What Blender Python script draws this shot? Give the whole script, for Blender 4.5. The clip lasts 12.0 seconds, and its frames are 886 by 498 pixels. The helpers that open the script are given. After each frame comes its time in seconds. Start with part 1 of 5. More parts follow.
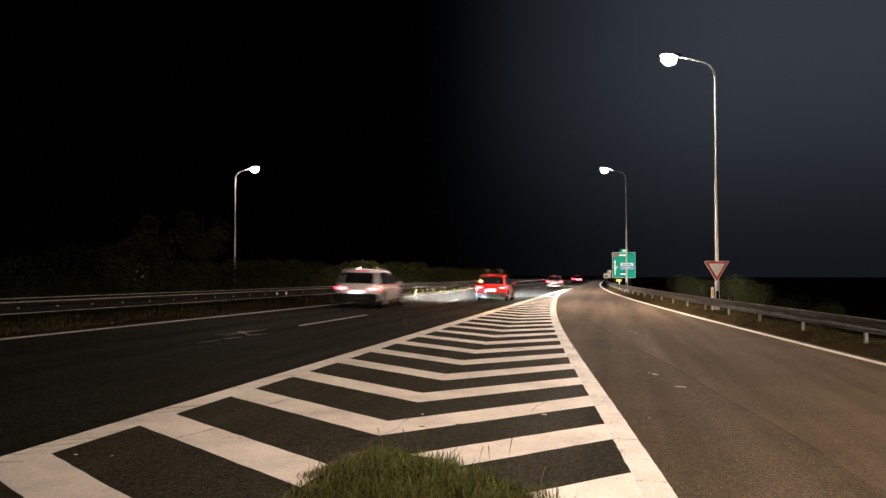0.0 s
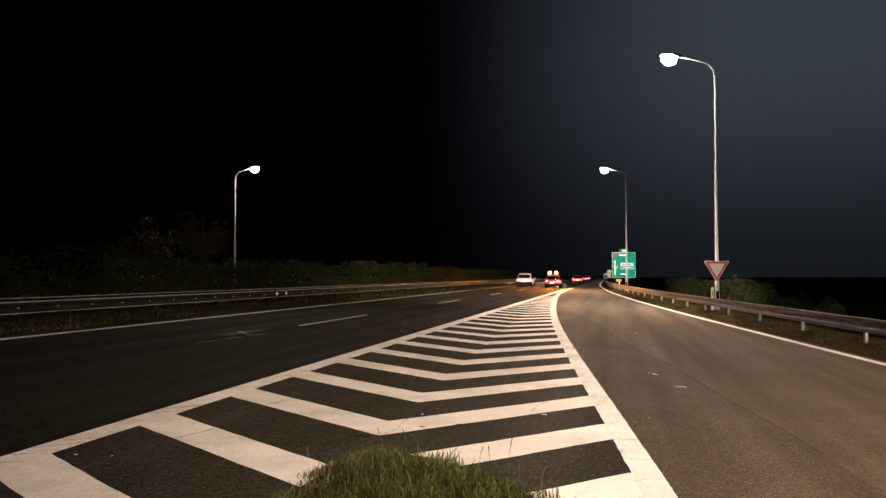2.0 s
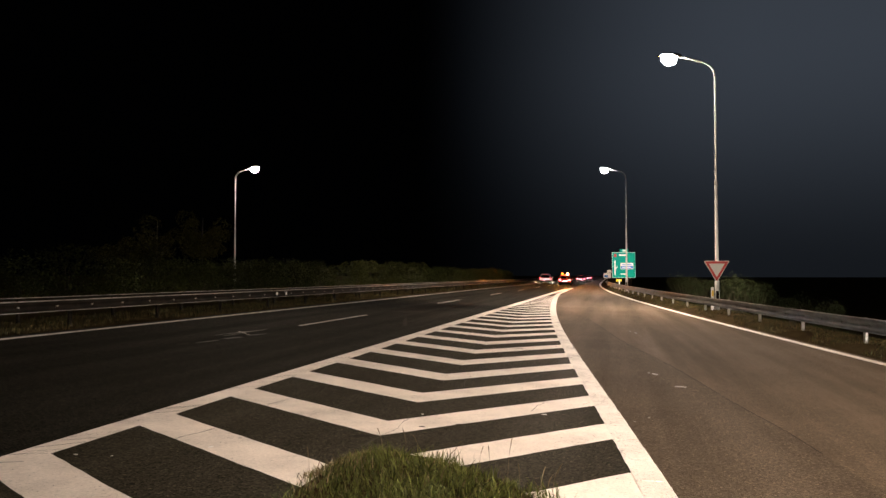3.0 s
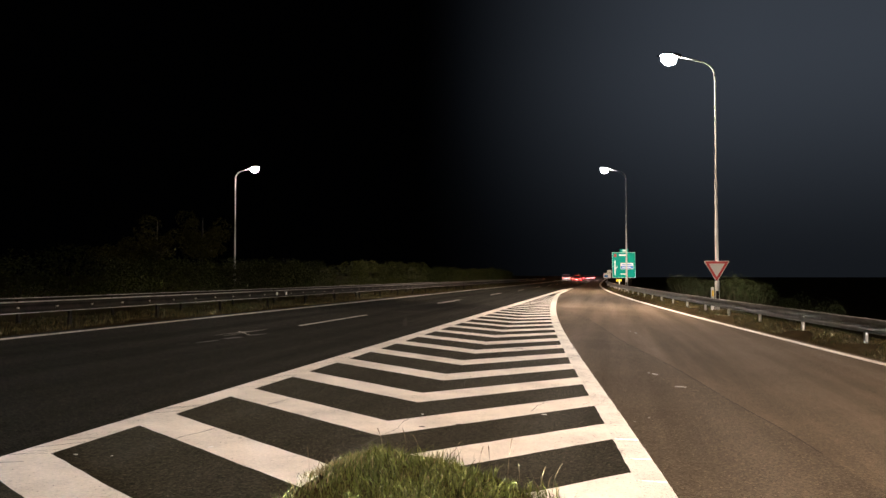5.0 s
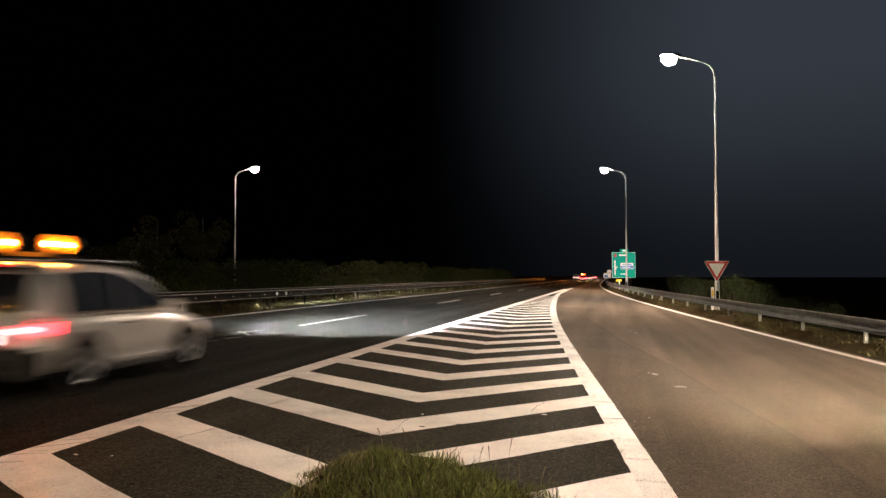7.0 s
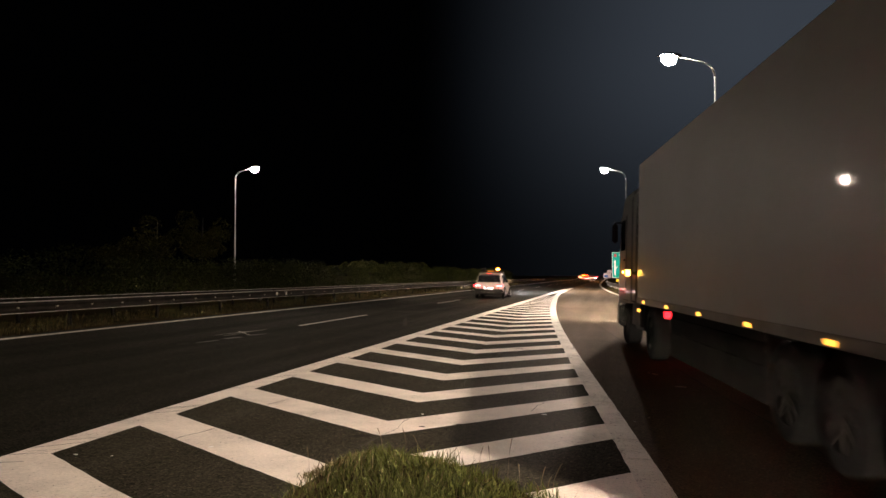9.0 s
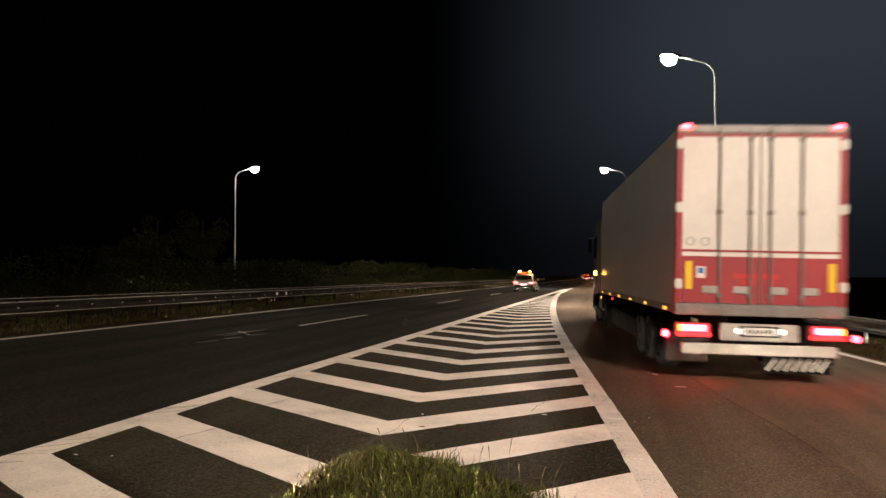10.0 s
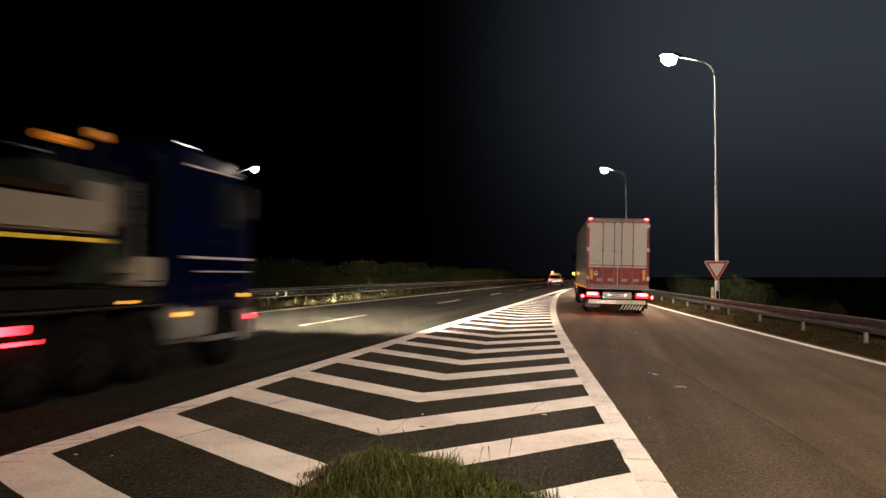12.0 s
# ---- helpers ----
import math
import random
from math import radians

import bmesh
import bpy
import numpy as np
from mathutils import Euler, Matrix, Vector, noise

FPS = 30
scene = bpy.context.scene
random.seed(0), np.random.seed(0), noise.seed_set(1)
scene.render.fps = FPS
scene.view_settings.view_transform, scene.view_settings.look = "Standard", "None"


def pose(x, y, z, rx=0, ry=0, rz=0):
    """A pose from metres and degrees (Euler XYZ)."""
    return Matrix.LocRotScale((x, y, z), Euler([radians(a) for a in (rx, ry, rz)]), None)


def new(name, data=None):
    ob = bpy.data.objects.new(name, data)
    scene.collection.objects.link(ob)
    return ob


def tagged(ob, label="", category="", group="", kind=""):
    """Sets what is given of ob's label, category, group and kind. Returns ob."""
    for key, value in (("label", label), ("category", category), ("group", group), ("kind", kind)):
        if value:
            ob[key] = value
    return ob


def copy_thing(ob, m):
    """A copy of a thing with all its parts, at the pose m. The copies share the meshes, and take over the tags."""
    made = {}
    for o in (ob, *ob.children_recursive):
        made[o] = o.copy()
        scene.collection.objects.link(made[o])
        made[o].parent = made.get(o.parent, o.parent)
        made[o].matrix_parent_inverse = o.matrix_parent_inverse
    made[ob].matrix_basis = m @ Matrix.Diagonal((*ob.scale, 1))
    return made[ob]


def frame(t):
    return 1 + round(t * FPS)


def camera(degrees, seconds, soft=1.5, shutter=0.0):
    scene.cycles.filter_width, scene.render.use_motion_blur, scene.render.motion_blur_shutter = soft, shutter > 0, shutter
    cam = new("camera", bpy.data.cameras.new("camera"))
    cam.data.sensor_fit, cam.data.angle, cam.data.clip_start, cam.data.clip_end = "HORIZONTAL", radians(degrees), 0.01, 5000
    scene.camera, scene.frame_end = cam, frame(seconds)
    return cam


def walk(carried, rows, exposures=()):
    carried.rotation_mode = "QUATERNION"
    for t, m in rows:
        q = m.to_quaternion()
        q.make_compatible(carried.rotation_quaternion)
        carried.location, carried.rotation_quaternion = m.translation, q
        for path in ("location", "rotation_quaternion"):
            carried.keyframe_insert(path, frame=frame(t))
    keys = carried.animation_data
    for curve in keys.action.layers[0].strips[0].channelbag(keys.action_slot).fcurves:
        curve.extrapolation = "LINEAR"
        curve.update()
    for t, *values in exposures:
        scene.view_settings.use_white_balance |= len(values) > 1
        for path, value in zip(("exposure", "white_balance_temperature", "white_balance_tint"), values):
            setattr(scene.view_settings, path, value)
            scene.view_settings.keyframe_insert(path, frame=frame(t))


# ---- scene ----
# ---- camera ----
BANK = 0.025                       # crossfall of the carriageway: it rises to the left
LEAN = math.degrees(math.atan(BANK))
cam = camera(57.81, 12.0, soft=1.5, shutter=0.9)
EYE = pose(0, 0, 1.6, 91.896, 0, 11.768)
walk(cam, [(0.0, EYE), (12.0, EYE)], [(0.0, -0.12), (1.5, 0.0), (6.4, 0.0), (7.0, -0.15), (7.6, 0.0), (9.5, 0.0), (9.9, -0.3), (10.3, -0.52), (10.8, -0.5), (11.3, -0.35), (12.0, -0.2)])

# ---- world: black night sky; lens glare painted in on the slip road's side ----
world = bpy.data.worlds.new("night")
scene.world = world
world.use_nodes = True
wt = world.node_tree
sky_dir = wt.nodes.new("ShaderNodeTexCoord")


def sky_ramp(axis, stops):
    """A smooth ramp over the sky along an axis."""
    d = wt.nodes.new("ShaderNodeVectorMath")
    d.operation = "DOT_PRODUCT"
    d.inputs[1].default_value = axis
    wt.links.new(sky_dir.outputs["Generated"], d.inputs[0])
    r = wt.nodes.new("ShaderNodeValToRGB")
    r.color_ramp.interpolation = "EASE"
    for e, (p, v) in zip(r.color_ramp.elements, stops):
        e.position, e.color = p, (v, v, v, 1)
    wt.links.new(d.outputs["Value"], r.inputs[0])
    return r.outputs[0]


glare = wt.nodes.new("ShaderNodeMix")
glare.data_type, glare.blend_type = "RGBA", "MULTIPLY"
glare.inputs[0].default_value = 1.0
wt.links.new(sky_ramp((0.957, 0.29, 0.0), [(0.05, 0.0), (0.44, 1.0)]), glare.inputs[6])
wt.links.new(sky_ramp((0.0, 0.0, 1.0), [(0.0, 0.2), (0.27, 1.0)]), glare.inputs[7])
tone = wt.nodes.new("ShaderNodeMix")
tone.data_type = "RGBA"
wt.links.new(glare.outputs[2], tone.inputs[0])
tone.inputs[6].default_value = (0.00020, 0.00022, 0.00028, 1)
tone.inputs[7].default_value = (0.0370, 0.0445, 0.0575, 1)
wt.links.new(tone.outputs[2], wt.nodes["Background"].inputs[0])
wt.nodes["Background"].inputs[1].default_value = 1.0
LAMP_WATTS = 18000
LAMP_TINT = (1.0, 0.785, 0.625)


# ---- materials ----
def nodes_of(name):
    m = bpy.data.materials.new(name)
    m.use_nodes = True
    nt = m.node_tree
    return m, nt, nt.nodes["Principled BSDF"]


def noise_node(nt, scale, detail=4.0, rough=0.6, coords="Object"):
    tc = nt.nodes.new("ShaderNodeTexCoord")
    n = nt.nodes.new("ShaderNodeTexNoise")
    n.inputs["Scale"].default_value = scale
    n.inputs["Detail"].default_value = detail
    n.inputs["Roughness"].default_value = rough
    nt.links.new(tc.outputs[coords], n.inputs["Vector"])
    return n


def ramp_node(nt, src, stops):
    r = nt.nodes.new("ShaderNodeValToRGB")
    els = r.color_ramp.elements
    while len(els) < len(stops):
        els.new(0.5)
    for e, (p, c) in zip(els, stops):
        e.position = p
        e.color = (*c, 1) if not isinstance(c, float) else (c, c, c, 1)
    nt.links.new(src, r.inputs[0])
    return r


def mixed(nt, fac, a, b, mode="MIX"):
    m = nt.nodes.new("ShaderNodeMix")
    m.data_type, m.blend_type = "RGBA", mode
    for sock, v in ((m.inputs[0], fac), (m.inputs[6], a), (m.inputs[7], b)):
        if isinstance(v, (int, float)):
            sock.default_value = v
        elif isinstance(v, tuple):
            sock.default_value = (*v, 1)
        else:
            nt.links.new(v, sock)
    return m.outputs[2]


def bumped(nt, b, height, strength, dist):
    n = nt.nodes.new("ShaderNodeBump")
    n.inputs["Strength"].default_value = strength
    n.inputs["Distance"].default_value = dist
    nt.links.new(height, n.inputs["Height"])
    nt.links.new(n.outputs[0], b.inputs["Normal"])


def surface(name, c1, c2, rough=0.6, metal=0.0, big=1.5, fine=30.0, bump=0.15, dist=0.004, coat=0.0, spec=0.5, vary=None):
    """A worn surface between two colours, varied at two scales."""
    vary = vary if vary is not None else (0.26 if bump >= 0.1 else 0.05)
    m, nt, b = nodes_of(name)
    n1, n2 = noise_node(nt, big), noise_node(nt, fine, 5.0, 0.7)
    r1 = ramp_node(nt, n1.outputs[0], [(0.35, 0.0), (0.65, 1.0)])
    col = mixed(nt, r1.outputs[0], c1, c2)
    r2 = ramp_node(nt, n2.outputs[0], [(0.3, 1 - vary), (0.7, 1 + vary * 0.5)])
    nt.links.new(mixed(nt, 1.0, col, r2.outputs[0], "MULTIPLY"), b.inputs["Base Color"])
    b.inputs["Roughness"].default_value = rough
    b.inputs["Metallic"].default_value = metal
    b.inputs["Coat Weight"].default_value = coat
    b.inputs["Specular IOR Level"].default_value = spec
    if spec < 0.05:
        b.inputs["IOR"].default_value = 1.02
    if bump:
        bumped(nt, b, n2.outputs[0], bump, dist)
    return m


def glowing(name, colour, strength, base=(0.3, 0.05, 0.03)):
    m, nt, b = nodes_of(name)
    b.inputs["Base Color"].default_value = (*base, 1)
    b.inputs["Roughness"].default_value = 0.2
    b.inputs["Emission Color"].default_value = (*colour, 1)
    b.inputs["Emission Strength"].default_value = strength
    return m


def asphalt(name, c1, c2, rough, streak, grit=1.0):
    """Rolled asphalt: aggregate speckle, stains, and long tracks worn along the road."""
    m, nt, b = nodes_of(name)
    tc = nt.nodes.new("ShaderNodeTexCoord")
    mp = nt.nodes.new("ShaderNodeMapping")
    mp.inputs["Scale"].default_value = (0.9, 0.03, 1)
    nt.links.new(tc.outputs["Object"], mp.inputs[0])
    tr = nt.nodes.new("ShaderNodeTexNoise")
    tr.inputs["Scale"].default_value = 1.3
    tr.inputs["Detail"].default_value = 3
    nt.links.new(mp.outputs[0], tr.inputs["Vector"])
    n1 = noise_node(nt, 0.45, 5.0, 0.65)
    v = nt.nodes.new("ShaderNodeTexVoronoi")
    v.inputs["Scale"].default_value = 62
    nt.links.new(tc.outputs["Object"], v.inputs["Vector"])
    r1 = ramp_node(nt, n1.outputs[0], [(0.3, 0.0), (0.7, 1.0)])
    col = mixed(nt, r1.outputs[0], c1, c2)
    r2 = ramp_node(nt, tr.outputs[0], [(0.35, 1 - streak), (0.65, 1 + streak)])
    col = mixed(nt, 1.0, col, r2.outputs[0], "MULTIPLY")
    sp = ramp_node(nt, v.outputs["Color"], [(p, 1 + (q - 1) * grit) for p, q in ((0.12, 0.35), (0.5, 0.9), (0.85, 1.5), (0.97, 3.0))])
    nt.links.new(mixed(nt, 1.0, col, sp.outputs[0], "MULTIPLY"), b.inputs["Base Color"])
    rr = ramp_node(nt, tr.outputs[0], [(0.35, rough + 0.08), (0.65, rough - 0.06)])
    nt.links.new(rr.outputs[0], b.inputs["Roughness"])
    b.inputs["Specular IOR Level"].default_value = 0.02
    bumped(nt, b, v.outputs["Distance"], 0.6, 0.006)
    return m


def road_paint(name, c, lost):
    """Thermoplastic paint, cracked and rubbed through to the asphalt in places."""
    m, nt, b = nodes_of(name)
    n1, n2 = noise_node(nt, 1.1, 6, 0.7), noise_node(nt, 38.0, 6, 0.75)
    tone = ramp_node(nt, n1.outputs[0], [(0.28, tuple(0.66 * x for x in c)), (0.62, c)])
    grime = ramp_node(nt, n2.outputs[0], [(0.3, 0.75), (0.6, 1.05)])
    col = mixed(nt, 1.0, tone.outputs[0], grime.outputs[0], "MULTIPLY")
    gate = nt.nodes.new("ShaderNodeMath")
    gate.operation = "MULTIPLY_ADD"
    nt.links.new(n1.outputs[0], gate.inputs[0])
    gate.inputs[1].default_value = 0.35
    nt.links.new(n2.outputs[0], gate.inputs[2])
    worn = ramp_node(nt, gate.outputs[0], [(lost, 1.0), (lost + 0.03, 0.0)])
    nt.links.new(mixed(nt, worn.outputs[0], col, (0.06, 0.055, 0.05)), b.inputs["Base Color"])
    b.inputs["Roughness"].default_value = 0.62
    bumped(nt, b, n2.outputs[0], 0.3, 0.003)
    return m


def leafy(name, dark, light, ior=1.5):
    m, nt, b = nodes_of(name)
    gi = nt.nodes.new("ShaderNodeNewGeometry")
    r = ramp_node(nt, gi.outputs["Random Per Island"], [(0.0, dark), (0.6, light), (1.0, tuple(1.5 * x for x in light))])
    n = noise_node(nt, 0.9)
    rn = ramp_node(nt, n.outputs[0], [(0.35, 0.65), (0.65, 1.2)])
    nt.links.new(mixed(nt, 1.0, r.outputs[0], rn.outputs[0], "MULTIPLY"), b.inputs["Base Color"])
    b.inputs["Roughness"].default_value = 0.6
    b.inputs["Specular IOR Level"].default_value = 0.06
    b.inputs["IOR"].default_value = ior
    return m


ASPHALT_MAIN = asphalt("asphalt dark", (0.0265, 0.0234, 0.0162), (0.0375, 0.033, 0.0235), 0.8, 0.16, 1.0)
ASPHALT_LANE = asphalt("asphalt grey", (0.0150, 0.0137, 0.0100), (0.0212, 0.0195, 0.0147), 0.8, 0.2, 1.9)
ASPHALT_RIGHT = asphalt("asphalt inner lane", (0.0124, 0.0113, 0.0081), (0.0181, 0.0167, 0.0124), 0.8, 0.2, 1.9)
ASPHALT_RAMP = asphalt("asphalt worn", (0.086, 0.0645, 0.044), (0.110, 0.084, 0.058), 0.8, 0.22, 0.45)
ASPHALT_STRIP = asphalt("asphalt patched", (0.072, 0.055, 0.038), (0.094, 0.073, 0.051), 0.8, 0.2, 0.6)
PAINT = road_paint("road paint", (0.84, 0.762, 0.678), 0.50)
PAINT_OLD = road_paint("road paint worn", (0.70, 0.655, 0.595), 0.56)
CRACK = surface("dirty crack", (0.012, 0.010, 0.008), (0.05, 0.042, 0.034), 0.9, big=5, fine=60, bump=0.1)
POLISHED = surface("polished asphalt", (0.013, 0.012, 0.009), (0.030, 0.027, 0.022), 0.6, big=1.2, fine=40, bump=0.2)
PAINT_FAINT = surface("rubbed paint", (0.16, 0.15, 0.135), (0.34, 0.32, 0.29), 0.8, big=4, fine=40, bump=0.2)
TAR = surface("tar", (0.016, 0.013, 0.010), (0.026, 0.021, 0.016), 0.9, big=3, fine=40, bump=0.2, spec=0.05)
EARTH = surface("verge earth", (0.024, 0.0165, 0.0085), (0.046, 0.033, 0.017), 0.95, big=0.8, fine=14, bump=0.6, dist=0.03, spec=0.03)
GRASS = leafy("grass", (0.022, 0.026, 0.008), (0.090, 0.100, 0.028))
STRAW = leafy("dry grass", (0.07, 0.055, 0.03), (0.16, 0.125, 0.07))
LEAF = leafy("hedge leaves", (0.015, 0.0185, 0.0055), (0.041, 0.0445, 0.0125))
LEAF_DARK = leafy("dark leaves", (0.010, 0.016, 0.006), (0.026, 0.034, 0.012))
LEAF_TREE = leafy("tree leaves", (0.030, 0.029, 0.009), (0.082, 0.074, 0.022), 1.04)
VERGE_DRY = leafy("verge stalks", (0.033, 0.024, 0.010), (0.090, 0.067, 0.028))
VERGE_GREEN = leafy("verge weeds", (0.013, 0.014, 0.005), (0.036, 0.038, 0.013))
BARK = surface("bark", (0.04, 0.03, 0.02), (0.06, 0.046, 0.032), 0.9, big=3, fine=25, bump=0.6, dist=0.02)
ZINC = surface("galvanised steel", (0.085, 0.090, 0.086), (0.125, 0.132, 0.126), 0.65, 0.1, big=2.5, fine=40, bump=0.08)
# Median rail faces are sunk near black as if unlit; rims carry the highlight.
ZINC_SHADED = surface("shade-darkened weathered steel", (0.009, 0.007, 0.005), (0.020, 0.015, 0.011), 0.8, 0.0, big=2.0, fine=25, bump=0.15, spec=0.05)
ZINC_RIM_LIT = surface("steel rim painted as lit", (0.17, 0.15, 0.13), (0.34, 0.31, 0.28), 0.5, 0.2, big=1.2, fine=12, bump=0.2)
POST_PALE = surface("pale post", (0.22, 0.21, 0.19), (0.30, 0.29, 0.26), 0.6, 0.1, big=4, fine=40, bump=0.1)
BULB = glowing("street lamp glass", (1.0, 0.90, 0.76), 300, (0.8, 0.8, 0.8))
COLUMN = surface("pale lamp column", (0.44, 0.43, 0.41), (0.54, 0.53, 0.51), 0.5, 0.1, big=2.0, fine=30, bump=0.05)
HOUSING = surface("lamp housing", (0.10, 0.10, 0.105), (0.14, 0.14, 0.145), 0.45, 0.3, bump=0.05)
SIGN_RED = surface("sign red", (0.50, 0.02, 0.025), (0.56, 0.03, 0.03), 0.4, bump=0.0)
SIGN_WHITE = surface("sign white", (0.78, 0.76, 0.74), (0.84, 0.82, 0.80), 0.4, bump=0.0)
SIGN_GREEN = surface("sign green", (0.0, 0.25, 0.20), (0.0, 0.29, 0.235), 0.5, bump=0.0, spec=0.1)
SIGN_BLUE = surface("sign blue", (0.01, 0.16, 0.55), (0.015, 0.19, 0.60), 0.4, bump=0.0)
SIGN_YELLOW = surface("sign yellow", (0.85, 0.55, 0.02), (0.9, 0.6, 0.03), 0.4, bump=0.0)
RUBBER = surface("tyre rubber", (0.006, 0.006, 0.006), (0.010, 0.009, 0.009), 0.9, big=6, fine=50, bump=0.3, spec=0.04)
ALLOY = surface("alloy rim", (0.55, 0.55, 0.56), (0.65, 0.65, 0.66), 0.3, 0.9, bump=0.0)
BLACK = surface("black plastic", (0.010, 0.010, 0.011), (0.017, 0.017, 0.017), 0.6, fine=60, bump=0.1, spec=0.15)
GLASS = surface("dark car glass", (0.008, 0.009, 0.010), (0.012, 0.013, 0.014), 0.06, bump=0.0, coat=0.5)
CHROME = surface("chrome", (0.7, 0.7, 0.7), (0.78, 0.78, 0.78), 0.12, 1.0, bump=0.0)
CAR_WHITE = surface("white car paint", (0.80, 0.79, 0.78), (0.85, 0.84, 0.83), 0.3, coat=0.8, bump=0.0)
CAR_RED = surface("red car paint", (0.42, 0.015, 0.012), (0.48, 0.02, 0.016), 0.3, coat=0.8, bump=0.0)
CAR_SILVER = surface("pale silver car paint", (0.36, 0.335, 0.30), (0.42, 0.39, 0.35), 0.32, 0.2, coat=0.8, bump=0.0)
CAR_DARK = surface("dark car paint", (0.03, 0.03, 0.035), (0.04, 0.04, 0.045), 0.3, coat=0.8, bump=0.0)
PLATE = surface("plate white", (0.75, 0.75, 0.75), (0.8, 0.8, 0.8), 0.4, bump=0.0)
TAIL = glowing("tail light", (1.0, 0.02, 0.03), 4)
TAIL_HOT = glowing("bright tail light", (1.0, 0.0035, 0.006), 320)
TAIL_CAR = glowing("car tail light", (1.0, 0.018, 0.026), 22)
TAIL_CORE = glowing("tail light core", (1.0, 0.40, 0.44), 9)
# The plate itself glows, in place of a small lamp above it.
PLATE_GLOW = glowing("glowing plate", (0.92, 0.95, 1.0), 3.5, (0.8, 0.8, 0.8))
AMBER = glowing("amber lamp", (1.0, 0.22, 0.012), 2.2, (0.6, 0.25, 0.02))
AMBER_CORE = glowing("amber lamp core", (1.0, 0.48, 0.07), 14, (0.6, 0.25, 0.02))
BEACON_CORE = glowing("flashing beacon core", (1.0, 0.26, 0.03), 150000, (0.6, 0.25, 0.02))
BEACON_BAR_CORE = glowing("light bar core", (1.0, 0.30, 0.04), 4500, (0.6, 0.25, 0.02))
FLASH_CORE = glowing("small flasher core", (1.0, 0.34, 0.06), 6000, (0.6, 0.25, 0.02))
AMBER_SOFT = glowing("amber marker", (1.0, 0.45, 0.06), 4, (0.6, 0.25, 0.02))
AMBER_DIM = glowing("amber lens", (1.0, 0.30, 0.03), 0.28, (0.7, 0.3, 0.03))
BEAM = glowing("headlight element", (0.84, 0.92, 1.0), 200000000, (0.8, 0.8, 0.8))
BEAM_COOL = glowing("cool headlight element", (0.80, 0.88, 1.0), 98000000, (0.8, 0.8, 0.8))
BEAM_WARM = glowing("warm headlight element", (1.0, 0.84, 0.62), 88000000, (0.8, 0.8, 0.8))
BEAM_LORRY = glowing("lorry headlight element", (1.0, 0.88, 0.70), 11000000, (0.8, 0.8, 0.8))
WHITE_LAMP = glowing("small white lamp", (1.0, 0.95, 0.88), 5, (0.8, 0.8, 0.8))
TARP = surface("pale grey smooth panel", (0.64, 0.69, 0.70), (0.70, 0.75, 0.76), 0.45, big=0.5, fine=8, bump=0.02, dist=0.004, coat=0.3)
CAB_SLATE = surface("dark slate cab paint", (0.045, 0.05, 0.056), (0.06, 0.066, 0.072), 0.3, coat=0.5, bump=0.0)
DOOR_WHITE = surface("white trailer door", (0.68, 0.665, 0.62), (0.76, 0.745, 0.70), 0.5, big=0.7, fine=9, bump=0.02)
DOOR_RED = surface("red trailer panel", (0.30, 0.024, 0.034), (0.37, 0.034, 0.044), 0.5, big=0.7, fine=9, bump=0.02)
BUMPER_PALE = surface("pale grey metal", (0.34, 0.325, 0.30), (0.44, 0.42, 0.39), 0.55, big=1.5, fine=14, bump=0.08)
STEEL = surface("grey steel", (0.18, 0.175, 0.165), (0.25, 0.24, 0.23), 0.5, 0.4, big=2, fine=25, bump=0.1)
CHASSIS = surface("dark chassis", (0.011, 0.010, 0.010), (0.021, 0.018, 0.016), 0.85, big=2, fine=25, bump=0.15, spec=0.04)
TRUCK_BLUE = surface("dark blue cab paint", (0.0007, 0.0022, 0.015), (0.001, 0.003, 0.020), 0.07, bump=0.0, spec=0.15)
BODY_CREAM = surface("cream trailer paint", (0.20, 0.175, 0.13), (0.27, 0.235, 0.18), 0.6, big=1.0, fine=15, bump=0.08, spec=0.15)
CRANE_GREY = surface("grey green tank paint", (0.016, 0.020, 0.014), (0.034, 0.040, 0.030), 0.6, big=1.5, fine=15, bump=0.08, spec=0.1)


# ---- mesh helpers ----
def mesh_of(name, bm, material, smooth=False):
    me = bpy.data.meshes.new(name)
    bmesh.ops.recalc_face_normals(bm, faces=bm.faces[:])
    bm.to_mesh(me)
    bm.free()
    if material:
        me.materials.append(material)
    if smooth:
        for p in me.polygons:
            p.use_smooth = True
    return me


def part(name, bm, material, parent, label="", at=None, smooth=False):
    ob = new(name, bm if isinstance(bm, bpy.types.Mesh) else mesh_of(name, bm, material, smooth))
    ob.parent = parent
    if at is not None:
        ob.matrix_basis = at
    return tagged(ob, label)


def thing(name, label, category, group="", kind="", at=None):
    ob = new(name)
    ob.empty_display_size = 0.3
    if at is not None:
        ob.matrix_basis = at
    return tagged(ob, label, category, group, kind)


def add_box(bm, x0, x1, y0, y1, z0, z1, bevel=0.0, m=None):
    vs = [bm.verts.new(Vector((x, y, z))) for x in (x0, x1) for y in (y0, y1) for z in (z0, z1)]
    fs = [bm.faces.new([vs[i] for i in q]) for q in ((0, 1, 3, 2), (4, 6, 7, 5), (0, 4, 5, 1), (2, 3, 7, 6), (0, 2, 6, 4), (1, 5, 7, 3))]
    if bevel:
        edges = list({e for f in fs for e in f.edges})
        res = bmesh.ops.bevel(bm, geom=edges, offset=bevel, segments=2, affect="EDGES", clamp_overlap=True)
        vs = list({v for f in res["faces"] for v in f.verts} | {v for v in vs if v.is_valid})
    if m is not None:
        bmesh.ops.transform(bm, matrix=m, verts=[v for v in vs if v.is_valid])
    return bm


